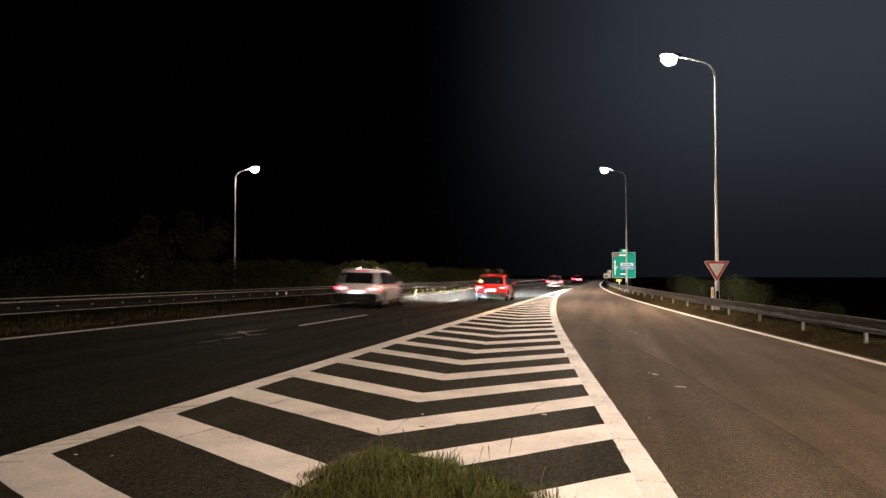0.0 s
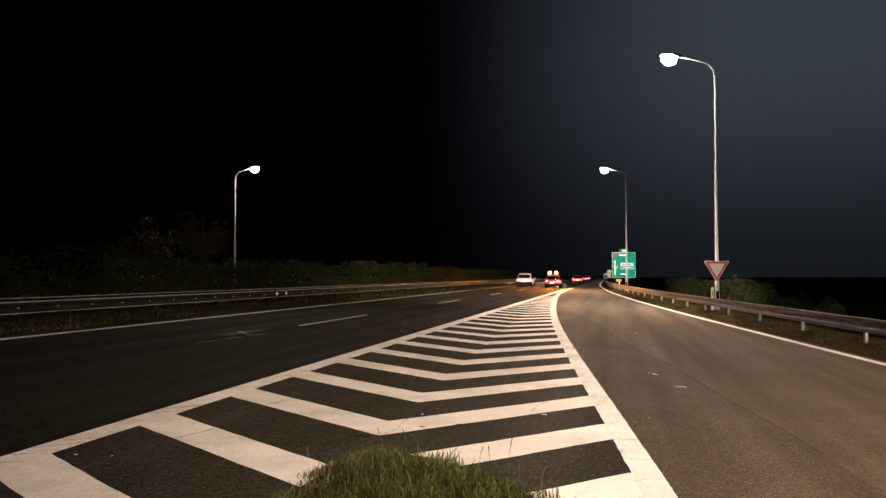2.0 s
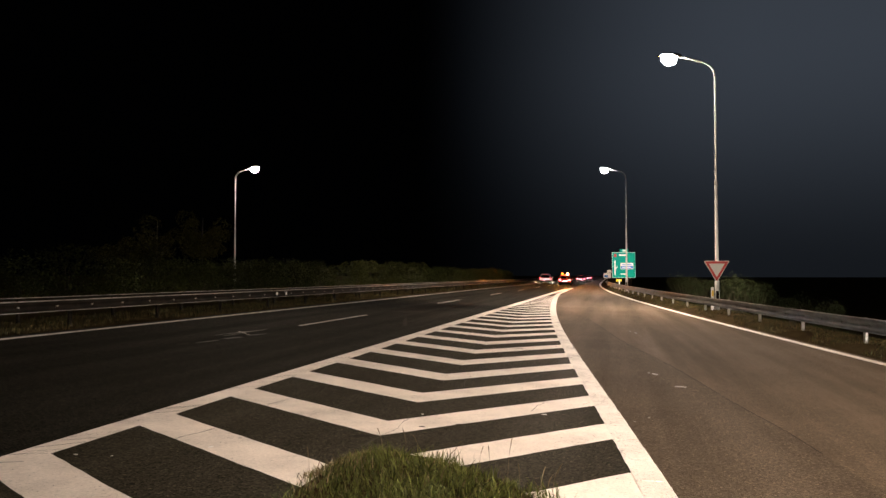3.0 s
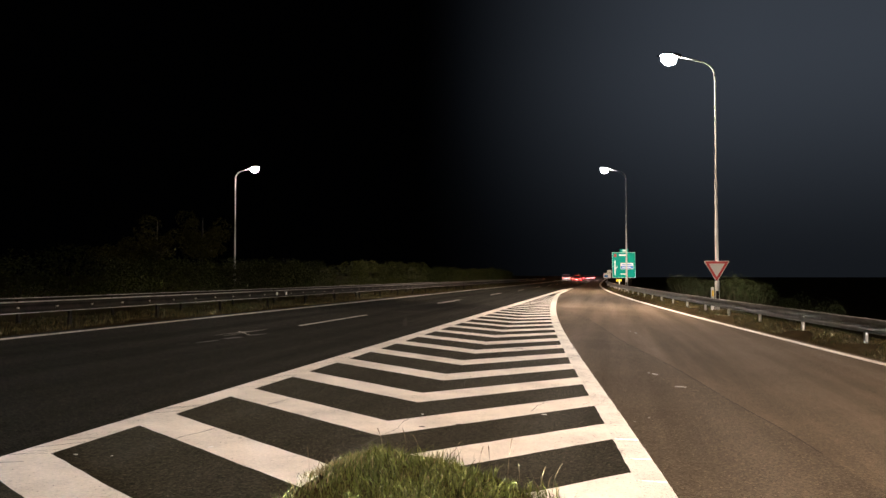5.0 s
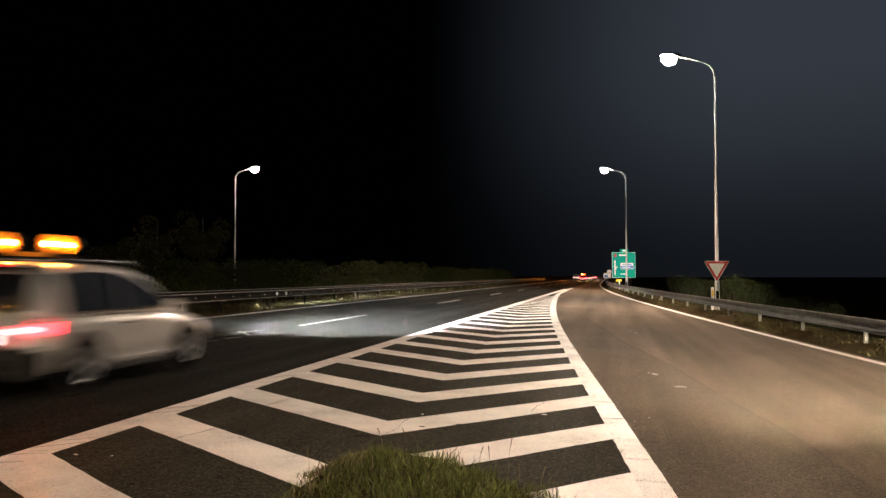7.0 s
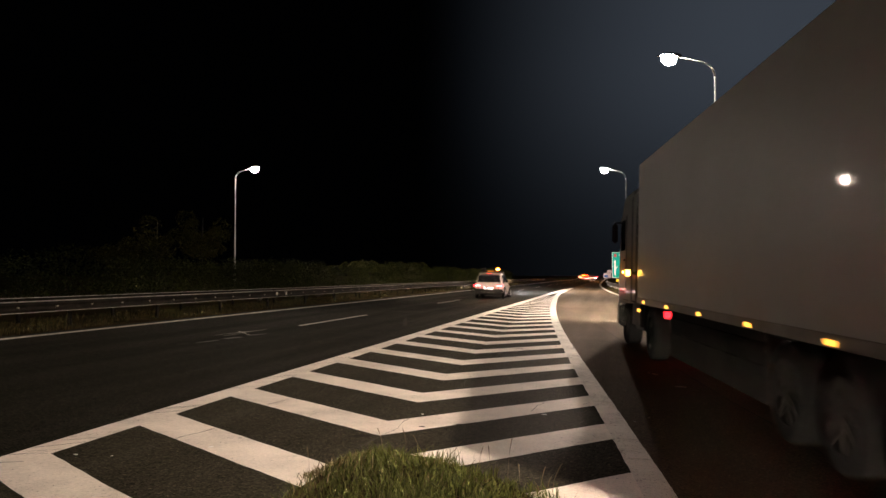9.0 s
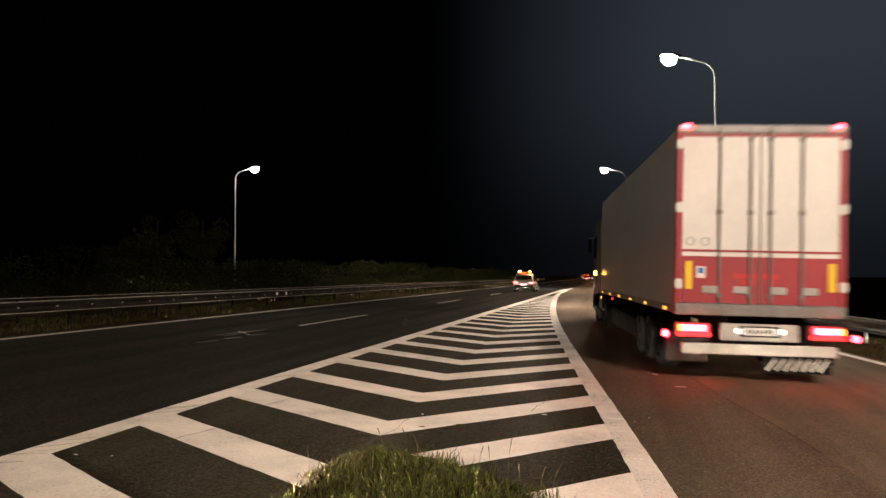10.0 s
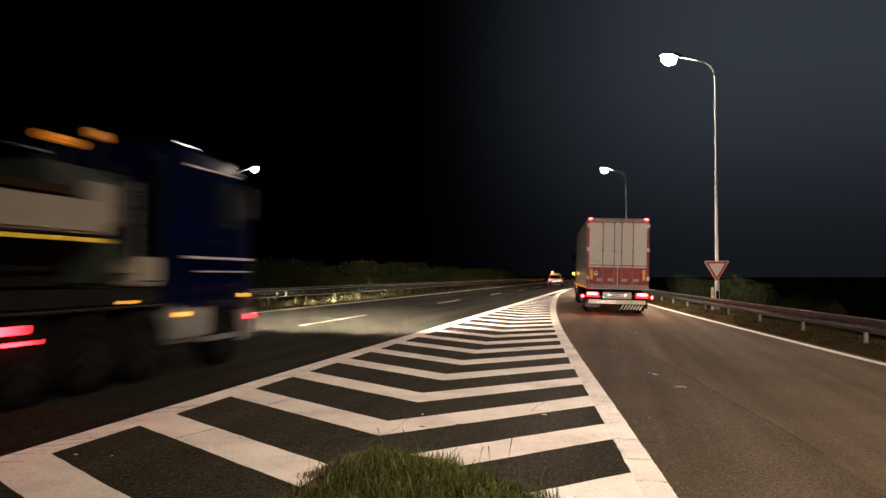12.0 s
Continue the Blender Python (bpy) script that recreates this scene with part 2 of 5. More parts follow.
def box(x0, x1, y0, y1, z0, z1, bevel=0.0, m=None):
    return add_box(bmesh.new(), x0, x1, y0, y1, z0, z1, bevel, m)


def add_tube(bm, pts, radii, sides=10, caps=True):
    """A tube along points, with a radius for each."""
    rings, pts = [], [Vector(p) for p in pts]
    for i, p in enumerate(pts):
        d = (pts[min(i + 1, len(pts) - 1)] - pts[max(i - 1, 0)]).normalized()
        u = d.orthogonal().normalized() if abs(d.y) > 0.9 or abs(d.z) < 0.99 else Vector((1, 0, 0))
        if abs(d.y) < 0.9:
            u = d.cross(Vector((0, 1, 0))).normalized()
        w = d.cross(u)
        rings.append([bm.verts.new(p + radii[i] * (math.cos(a) * u + math.sin(a) * w)) for a in (2 * math.pi * k / sides for k in range(sides))])
    for r, s in zip(rings, rings[1:]):
        for k in range(sides):
            bm.faces.new((r[k], r[(k + 1) % sides], s[(k + 1) % sides], s[k]))
    if caps:
        bm.faces.new(rings[0])
        bm.faces.new(rings[-1])
    return bm


def tube(pts, radii, sides=10):
    return add_tube(bmesh.new(), pts, radii, sides)


def loft(rings, cap=True):
    """A skin over closed rings of equal length."""
    bm = bmesh.new()
    rv = [[bm.verts.new(p) for p in r] for r in rings]
    n = len(rv[0])
    for r, s in zip(rv, rv[1:]):
        for k in range(n):
            bm.faces.new((r[k], r[(k + 1) % n], s[(k + 1) % n], s[k]))
    if cap:
        bm.faces.new(rv[0])
        bm.faces.new(rv[-1])
    return bm


def strip(left, right, ys, lift, zf):
    """A sheet between two edges, lying on the ground's height zf."""
    bm = bmesh.new()
    rows = []
    for y in ys:
        a, b = left(y), right(y)
        rows.append([bm.verts.new((x, y, zf(x, y) + lift)) for x in np.linspace(a, b, 5)])
    for r, s in zip(rows, rows[1:]):
        for k in range(4):
            bm.faces.new((r[k], r[k + 1], s[k + 1], s[k]))
    return bm


# ---- the lie of the land ----
def bank(x, y=0.0):
    """Height of the paved surface."""
    return -BANK * min(max(x, -14.0), 12.0)


GORE_Y = [6.0, 8.1, 10.1, 11.9, 14.8, 19.5, 24.3, 30.7, 38.5, 51.5, 71.0]
GORE_X = [0.22, 0.03, -0.2, -0.41, -0.73, -1.2, -1.67, -2.24, -2.8, -3.6, -4.39]
EDGE_Y = [17.0, 20.4, 25.3, 32.3, 38.1, 46.7, 65.6, 85.6, 104.0, 141.0, 187.0]
EDGE_X = [5.22, 4.82, 4.34, 3.6, 3.02, 2.17, 0.87, -0.3, -0.99, -1.73, -2.03]
gore_fit = np.polyfit(GORE_Y, GORE_X, 5)
edge_fit = np.polyfit(EDGE_Y, EDGE_X, 5)


def gore_edge(y):
    """The ramp's left line: its side towards the hatching."""
    if y < 6.5:
        return gore_edge(6.5) + 0.105 * (6.5 - y)
    if y > 71:
        return max(-4.6, -4.39 - 0.01 * (y - 71))
    return float(np.polyval(gore_fit, y))


def ramp_edge(y):
    """The ramp's right edge line."""
    if y < 17:
        return ramp_edge(17.0) + 0.118 * (17 - y) + 0.0012 * (17 - y) ** 2
    if y > 180:
        return ramp_edge(180.0)
    return float(np.polyval(edge_fit, y))


def land_z(x, y):
    """Ground height: the bank of the road, with a low shoulder that falls away beyond the rail."""
    e = ramp_edge(y) + 0.27
    z = bank(min(x, e))
    if x > e:
        f = min((x - e) / 0.6, 1.0)
        z += 0.14 * f * f * (3 - 2 * f) - 0.27 * max(0.0, min(x - e - 1.5, 14.0))
    return z


# ---- ground and roads ----
def build_ground():
    xs = [-900, -300, -120, -60, -40, -28, -20, -16, -14, -12.9, -12.6]
    bm = bmesh.new()
    ys = sorted(set([-400, -150, -60] + list(range(-40, 100, 4)) + list(range(100, 220, 12)) + [300, 500, 900, 1600, 2600]))
    rows = []
    for y in ys:
        e = ramp_edge(y) + 0.27
        line = [(x, bank(x) - (0.012 if x > -13 else 0)) for x in xs]
        line += [(-8, bank(-8) - 0.05), (e - 0.4, bank(e - 0.4) - 0.05), (e, land_z(e, y) - 0.008)]
        line += [(e + d, land_z(e + d, y)) for d in (0.2, 0.4, 0.6, 1.0, 1.5, 2.2, 4, 7, 11, 15.5, 30, 90, 300, 900)]
        rows.append([bm.verts.new((x, y, z)) for x, z in line])
    for r, s in zip(rows, rows[1:]):
        for k in range(len(r) - 1):
            bm.faces.new((r[k], r[k + 1], s[k + 1], s[k]))
    ob = new("ground", mesh_of("ground", bm, EARTH, True))
    return tagged(ob, "dark earth and short dry grass beside the road", "ground", kind="structure")


def build_roads():
    ys = [-120, -60, -30, -15] + [y * 1.0 for y in range(-8, 100, 2)] + [110, 130, 150, 200, 300, 500, 900]
    mid = lambda y: gore_edge(y) + 0.16
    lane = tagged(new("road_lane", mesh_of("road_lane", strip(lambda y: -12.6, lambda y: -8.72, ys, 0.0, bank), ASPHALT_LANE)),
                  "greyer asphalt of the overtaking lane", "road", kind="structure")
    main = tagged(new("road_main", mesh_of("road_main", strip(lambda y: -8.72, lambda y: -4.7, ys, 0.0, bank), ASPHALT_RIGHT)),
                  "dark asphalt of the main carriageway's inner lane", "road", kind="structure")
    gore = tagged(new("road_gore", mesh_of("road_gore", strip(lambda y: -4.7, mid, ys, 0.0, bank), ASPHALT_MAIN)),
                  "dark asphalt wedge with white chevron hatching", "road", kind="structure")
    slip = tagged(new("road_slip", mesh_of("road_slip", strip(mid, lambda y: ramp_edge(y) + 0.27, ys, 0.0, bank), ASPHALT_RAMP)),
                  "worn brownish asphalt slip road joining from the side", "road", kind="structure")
    return main, gore, slip


def seam(y):
    """The seam that swings across the slip road."""
    return max(gore_edge(y) + 0.25, float(np.interp(y, [-6, 7.6, 9, 11, 14.5, 20, 30, 36, 44], [3.4, 1.94, 1.81, 1.53, 1.14, 0.30, -0.8, -1.75, -3.0])))


def build_markings(main, gore, slip):
    ys = [-60, -30, -15] + [y * 1.0 for y in range(-8, 100, 2)] + [110, 130, 150, 200, 300, 500]
    part("edge_line", strip(lambda y: -12.22, lambda y: -12.0, ys, 0.005, bank), PAINT, main, "white painted edge line")
    part("gore_line", strip(lambda y: -4.85 - min(0.003 * max(y, 0), 0.09), lambda y: -4.57, [y for y in ys if y < 90], 0.005, bank), PAINT, gore, "white painted line along the hatching")
    wide = lambda y: float(np.interp(y, [0, 34, 52, 80], [0.245, 0.26, 0.31, 0.38]))
    part("gore_curve", strip(gore_edge, lambda y: gore_edge(y) + wide(y), [y for y in ys if 26 <= y <= 96], 0.006, bank), PAINT_OLD, slip, "broad curved white line, speckled with wear")
    # nearby the line is laid in short blocks with dirty joints between them
    rnd = random.Random(44)
    y = -6.0
    while y < 26.0:
        y2 = min(26.0, y + rnd.uniform(0.36, 0.95))
        n = 5
        bm, rows = bmesh.new(), []
        for k in range(n + 1):
            q = y + 0.001 + (y2 - y - 0.001) * k / n
            l, r = gore_edge(q) + rnd.uniform(-0.005, 0.005), gore_edge(q) + wide(q) + rnd.uniform(-0.004, 0.004)
            skew = 0.02 * (1 if k in (0, n) else 0)
            rows.append([bm.verts.new((l, q - skew, bank(l) + 0.008)), bm.verts.new((r, q, bank(r) + 0.008))])
        for a, b in zip(rows, rows[1:]):
            bm.faces.new((a[0], a[1], b[1], b[0]))
        part("line_block", bm, PAINT_OLD, slip)
        y = y2
    # raised beads where one length of paint meets the next
    for q in (4.9, 5.7, 6.5, 7.25, 8.08, 9.2, 10.35):
        bm, l = bmesh.new(), gore_edge(q)
        add_box(bm, l + 0.002, l + wide(q) - 0.004, q - 0.011, q + 0.011, bank(l) + 0.0, bank(l) + 0.010, 0.003)
        part("paint_bead", bm, PAINT_OLD, slip)
    part("patched_strip", strip(lambda y: gore_edge(y) + 0.2, seam, [-6, -2, 2, 5] + [6 + 1.0 * k for k in range(37)], 0.004, bank), ASPHALT_STRIP, slip, "darker patched strip of asphalt")
    part("ramp_edge_line", strip(lambda y: ramp_edge(y) - 0.11, lambda y: ramp_edge(y) + 0.11, ys, 0.005, bank), PAINT, slip, "white painted edge line")
    # lane dashes: six metres long, every eighteen
    for k in range(-3, 20):
        y0 = 21.0 + 18.0 * k
        bm = strip(lambda y: -8.48, lambda y: -8.36, [y0, y0 + 3.1, y0 + 6.2], 0.005, bank)
        part("lane_dash", bm, PAINT_OLD, main)
    # hatching: one bent stripe every two metres, pointing at the oncoming driver
    for k in range(-2, 26):
        a = 7.5 + 2.03 * k 
        apex = -2.19 - 0.053 * (a - 7.5) + 0.00036 * max(0, a - 7.5) ** 2
        apex = min(max(apex, -4.3), gore_edge(a) - 0.2)

        lean = 1.14 if k < -1 else 1.245 if k < 0 else 1.28

        def arm_end(x, y):
            """Where the right arm meets the ramp's line."""
            while x < gore_edge(y) + 0.05 and y < a + 7:
                x, y = x + 0.02, y + 0.02 * lean
            return x, y
        left = a + 0.70 * (apex + 4.60)
        over = max(-4.45, apex - 0.12)
        lower = [(-4.60, left), (apex, a), arm_end(apex, a)]
        upper = [(-4.60, left + 0.67), (over, a + 0.75), arm_end(over, a + 0.75)]
        bm, rag, n = bmesh.new(), random.Random(300 + k), 16
        rows = []
        for pts in (lower, upper):
            row = [(px + i / n * (qx - px), py + i / n * (qy - py)) for (px, py), (qx, qy) in zip(pts, pts[1:]) for i in range(n)] + [pts[-1]]
            rows.append([bm.verts.new((x, y + rag.uniform(-0.008, 0.008), bank(x) + 0.004)) for x, y in row])
        for i in range(2 * n):
            bm.faces.new((rows[0][i], rows[0][i + 1], rows[1][i + 1], rows[1][i]))
        part("chevron_stripe", bm, PAINT, gore)


def scuff(parent, x, y, w, l, turn, material, seed, name="scuff_mark"):
    """A small ragged mark on the road."""
    rnd = random.Random(seed)
    bm = bmesh.new()
    n = 11
    vs = []
    for k in range(n):
        a = 2 * math.pi * k / n
        r = rnd.uniform(0.45, 1.0)
        p = pose(0, 0, 0, 0, 0, turn) @ Vector((math.cos(a) * w * r / 2, math.sin(a) * l * r / 2, 0))
        vs.append(bm.verts.new((x + p.x, y + p.y, bank(x + p.x) + 0.0075)))
    bm.faces.new(vs)
    part(name, bm, material, parent)


def crack(parent, pts, wide, seed, lift=0.0075):
    """A thin wandering crack along the given points."""
    rnd = random.Random(seed)
    bm, rows = bmesh.new(), []
    line = [Vector(p) for p in pts]
    path = []
    for a, b in zip(line, line[1:]):
        n = max(2, int((b - a).length / 0.16))
        path += [a + (b - a) * (i / n) + Vector((rnd.uniform(-0.02, 0.02), rnd.uniform(-0.02, 0.02))) for i in range(n)]
    path.append(line[-1])
    for i, p in enumerate(path):
        q = path[min(i + 1, len(path) - 1)] - path[max(i - 1, 0)]
        q = Vector((-q.y, q.x)).normalized() * wide * rnd.uniform(0.2, 0.8)
        rows.append([bm.verts.new((v.x, v.y, bank(v.x) + lift)) for v in (p - q, p + q)])
    for a, b in zip(rows, rows[1:]):
        bm.faces.new((a[0], a[1], b[1], b[0]))
    part("crack", bm, CRACK, parent)


def build_cracks(gore, main):
    crack(gore, [(-2.22, 6.9), (-2.12, 7.9), (-2.16, 8.6)], 0.008, 1)
    crack(gore, [(-2.06, 11.3), (-2.1, 12.2)], 0.007, 6)
    crack(gore, [(-3.93, 6.7), (-3.81, 7.3)], 0.012, 2)
    crack(gore, [(-3.9, 8.7), (-3.83, 9.2)], 0.012, 3)
    crack(gore, [(-0.9, 9.4), (-0.8, 10.3)], 0.012, 4)
    crack(gore, [(-1.2, 12.3), (-1.0, 13.1)], 0.014, 5)
    rnd = random.Random(71)
    for i in range(34):
        y = 3.6 + 12.0 * rnd.random() ** 1.4
        a = rnd.uniform(0.1, 0.45)
        crack(gore, [(-4.84, y), (-4.58, y + a)], 0.010, 400 + i)
    for i in range(70):
        k, f = rnd.randrange(9), rnd.random()
        a = 7.5 + 2.03 * (k - 1)
        x = rnd.uniform(-4.4, -2.5) if rnd.random() < 0.6 else rnd.uniform(-2.0, gore_edge(a) - 0.4)
        apex = -2.25 - 0.052 * (a - 7.5)
        y = (a + 0.72 * (x - apex) if x < apex else a + 1.25 * (x - apex)) + 0.1 + 0.45 * f
        l, t = rnd.uniform(0.05, 0.25), rnd.uniform(-0.5, 1.2)
        crack(gore, [(x, y), (x + l * math.cos(t), y + l * math.sin(t))], 0.007, 500 + i)
    # a bright scraped cross on the carriageway
    for i, p in enumerate(([(-8.64, 16.9), (-8.68, 19.4)], [(-8.95, 18.3), (-8.3, 17.55)], [(-8.9, 17.0), (-8.8, 18.4)])):
        bm = bmesh.new()
        (x, y), (x2, y2) = p
        vs = [bm.verts.new((u, v, bank(u) + 0.008)) for u, v in ((x, y), (x + 0.035, y + 0.02), (x2 + 0.02, y2), (x2, y2))]
        bm.faces.new(vs)
        part("scuff_mark", bm, PAINT if i == 1 else PAINT_FAINT, main)


def build_scuffs(main, slip):
    for i, (x, y, w, l, a) in enumerate(((-8.72, 18.4, 0.10, 2.4, -8), (-8.85, 17.6, 0.05, 1.6, -6))):
        scuff(main, x, y, w, l, a, PAINT_FAINT, 70 + i)
    for i, (x, y, w, l, a) in enumerate(((0.70, 13.6, 0.12, 0.25, 20), (0.62, 13.75, 0.07, 0.16, -15), (1.0, 12.2, 0.22, 0.2, 40), (0.69, 23.2, 0.10, 0.4, 10), (0.55, 23.8, 0.08, 0.3, 0), (0.42, 9.4, 0.05, 0.07, 0), (0.25, 9.1, 0.04, 0.05, 30))):
        scuff(slip, x, y, w, l, a, PAINT_FAINT, 80 + i)
    for i, (x, y, w, l, a) in enumerate(((-3.45, 6.55, 0.06, 0.08, 0), (-4.35, 5.95, 0.05, 0.03, 20), (-4.05, 6.0, 0.02, 0.02, 0), (-0.75, 9.2, 0.09, 0.07, 0), (-2.05, 8.75, 0.05, 0.05, 0))):
        scuff(main, x, y, w, l, a, SIGN_WHITE, 90 + i, "litter_scrap")
    for i, (x, y, w, l, a) in enumerate(((-2.32, 7.42, 0.26, 0.16, 20), (-1.9, 8.05, 0.12, 0.06, 0), (-1.55, 8.3, 0.14, 0.07, 40), (-2.0, 11.9, 0.3, 0.10, 35), (-1.9, 17.0, 0.35, 0.12, 10))):
        scuff(main, x, y, w, l, a, TAR, 100 + i, "paint_chip")
    for i, (x, y, w, l, a) in enumerate(((-8.5, 14.9, 0.3, 0.6, 10), (-6.2, 24.0, 0.2, 6.0, 14), (-10.8, 19.0, 0.3, 1.0, 0), (-7.6, 30.4, 1.7, 0.9, 8), (-10.6, 24.5, 0.5, 0.3, 0))):
        scuff(main, x, y, w, l, a, TAR, 110 + i, "tar_patch")
    # a polished smear beside the scrape
    for i, (x, y, w, l, a) in enumerate(((-8.30, 15.6, 0.18, 0.9, -8), (-8.24, 16.6, 0.24, 1.3, -8), (-8.16, 17.6, 0.16, 1.0, -8))):
        scuff(main, x, y, w, l, a, POLISHED, 130 + i)
    # a sealed joint that swings across the slip road
    bm = bmesh.new()
    rows = []
    for y in np.linspace(8.0, 30, 23):
        x = seam(y)
        rows.append([bm.verts.new((x + d, y, bank(x + d) + 0.007)) for d in (-0.006, 0.006)])
    for r, t in zip(rows, rows[1:]):
        bm.faces.new((r[0], r[1], t[1], t[0]))
    part("sealed_joint", bm, TAR, slip, "dark sealed joint")


# ---- plants ----
def blades(points, zf, lo, hi, wide, material, name, label, seed, lean=0.5):
    """Grass: bent, tapering blades at the given spots, as one object."""
    rnd = random.Random(seed)
    verts, faces = [], []
    for x, y in points:
        h, a = rnd.uniform(lo, hi), rnd.uniform(0, 6.283)
        l, w = rnd.uniform(0.1, lean) * h, wide * rnd.uniform(0.6, 1.3)
        dx, dy, z = math.cos(a), math.sin(a), zf(x, y) - 0.01
        b = rnd.uniform(0, 6.283)
        sx, sy = math.cos(b) * w, math.sin(b) * w
        i = len(verts)
        verts += [(x - sx, y - sy, z), (x + sx, y + sy, z),
                  (x + dx * l * 0.35 - sx * 0.8, y + dy * l * 0.35 - sy * 0.8, z + h * 0.6), (x + dx * l * 0.35 + sx * 0.8, y + dy * l * 0.35 + sy * 0.8, z + h * 0.6),
                  (x + dx * l, y + dy * l, z + h)]
        faces += [(i, i + 1, i + 3, i + 2), (i + 2, i + 3, i + 4)]
    me = bpy.data.meshes.new(name)
    me.from_pydata(verts, [], faces)
    me.materials.append(material)
    return tagged(new(name, me), label, "grass", kind="stuff")


def in_patch(x, y):
    """The tip of the grass island, between the road and the slip road."""
    if y < 5.5:
        return -2.12 < x < -0.40 + 0.12 * (5.5 - y)
    lim = 6.75 - 0.36 * max(0, x + 1.95) - 0.45 * max(0, x + 1.45) - 2.6 * max(0, -2.02 - x)
    if x < -2.12 - 0.05 * (y - 5.5):
        return False
    lim += 0.16 * noise.noise((x * 3.1, 1.7, 0.3)) + 0.10 * noise.noise((x * 9.0, 4.2, 0.8))
    return y < lim and -2.24 < x < -0.38


def mound(x, y):
    return bank(x) + 0.05 * min(1.0, max(0.0, (6.9 - y) / 0.5))


def build_island():
    bm = bmesh.new()
    outline = [(-2.2, -6), (-2.22, 5.4), (-2.2, 6.1), (-2.15, 6.5), (-1.98, 6.74), (-1.55, 6.62), (-1.05, 6.3), (-0.68, 5.95), (-0.45, 5.6), (-0.05, 3.0), (0.3, -1), (0.8, -6)]
    low = [bm.verts.new((x, y, bank(x) - 0.02)) for x, y in outline]
    top = [bm.verts.new((x * 0.94 - 0.07, y - 0.05, bank(x) + 0.05)) for x, y in outline]
    for i in range(len(outline)):
        j = (i + 1) % len(outline)
        bm.faces.new((low[i], low[j], top[j], top[i]))
    bm.faces.new(top)
    tagged(new("verge_island", mesh_of("verge_island", bm, EARTH)), "raised earth tip between road and slip road", "verge", kind="structure")
    rnd = random.Random(5)
    pts = []
    while len(pts) < 11000:
        x, y = rnd.uniform(-2.4, 0.0), 7.0 - rnd.random() ** 1.6 * 4.0
        if in_patch(x, y) and noise.noise((x * 5, y * 5, 2.0)) > -0.25 - 0.3 * rnd.random():
            pts.append((x, y))
    blades(pts, mound, 0.02, 0.065, 0.0032, GRASS, "grass_island", "short unmown green grass on the island tip", 6, 0.9)
    # tufts of longer blades, thick in some places and thin in others
    tufts, dry = [], []
    for i in range(230):
        x, y = rnd.uniform(-2.1, -0.3), 6.9 - rnd.random() ** 1.4 * 2.6
        if not in_patch(x, y + 0.05):
            continue
        spread = rnd.uniform(0.03, 0.09)
        for _ in range(rnd.randrange(10, 46)):
            p = (x + rnd.gauss(0, spread), y + rnd.gauss(0, spread))
            (dry if rnd.random() < (0.55 if x < -1.95 else 0.12) else tufts).append(p)
    blades(tufts, mound, 0.04, 0.15, 0.0042, GRASS, "grass_tufts", "tufts of longer green grass on the island tip", 8, 1.2)
    blades(dry, mound, 0.04, 0.13, 0.0032, STRAW, "dry_grass_island", "dry straw blades among the green grass", 7, 1.1)
    rim = [(-2.2 + 0.22 * f + rnd.gauss(0, 0.035), 5.7 + 1.1 * f + rnd.gauss(0, 0.05)) for f in (rnd.random() for _ in range(900))]
    blades(rim, mound, 0.015, 0.06, 0.004, STRAW, "dry_grass_rim", "dry matted grass along the island's edge", 9, 1.6)
    # stalks with seed heads
    sm = bmesh.new()
    stalks = [(-2.22, 5.75, 0.26), (-2.12, 5.6, 0.2), (-1.98, 6.9, 0.2), (-1.75, 6.85, 0.22), (-1.62, 6.8, 0.18), (-1.05, 6.45, 0.2), (-0.95, 6.4, 0.22), (-0.78, 6.15, 0.36), (-0.66, 5.95, 0.2), (-0.5, 5.75, 0.24), (-1.3, 6.6, 0.19), (-0.42, 5.62, 0.3)]
    for x, y, h in stalks:
        z, dx = bank(x), rnd.uniform(-0.06, 0.1)
        add_tube(sm, [(x, y, z), (x + dx * 0.4, y, z + h * 0.6), (x + dx * 0.8, y, z + h * 0.85), (x + dx * 1.0, y, z + h * 0.95), (x + dx * 1.2, y, z + h)], [0.0013, 0.0011, 0.0032, 0.0036, 0.0007], 5)
    tagged(new("seed_stalks", mesh_of("seed_stalks", sm, STRAW)), "tall dry grass stalks with seed heads", "grass", kind="stuff")


def build_verges():
    rnd = random.Random(11)
    left = []
    while len(left) < 26000:
        y = 10 + 120 * rnd.random() ** 1.8
        x = -12.62 - 3.2 * rnd.random() ** 0.9
        if noise.noise((x * 0.9, y * 0.35, 3)) > -0.15 - 0.25 * (x < -13.2):
            left.append((x, y))
    half = len(left) * 3 // 4
    blades(left[:half], land_z, 0.03, 0.15, 0.006, VERGE_DRY, "dry_verge_grass", "dry yellowish grass along the median rail", 12)
    blades(left[half:], land_z, 0.04, 0.22, 0.006, VERGE_GREEN, "verge_grass", "patchy green grass along the median rail", 13)
    right = []
    while len(right) < 42000:
        y = 12 + 90 * rnd.random() ** 1.6
        d = 0.34 + 2.6 * rnd.random() ** 1.1
        x = ramp_edge(y) + d
        if noise.noise((x * 0.8, y * 0.4, 9)) > 0.30 - 0.6 * min(1.0, d):
            right.append((x, y))
    half = len(right) // 2
    blades(right[:half], land_z, 0.02, 0.10, 0.005, VERGE_GREEN, "slip_verge_grass", "low weeds and grass under the guard rail", 14)
    blades(right[half:], land_z, 0.02, 0.09, 0.005, VERGE_DRY, "slip_dry_grass", "dry grass under the guard rail", 15)


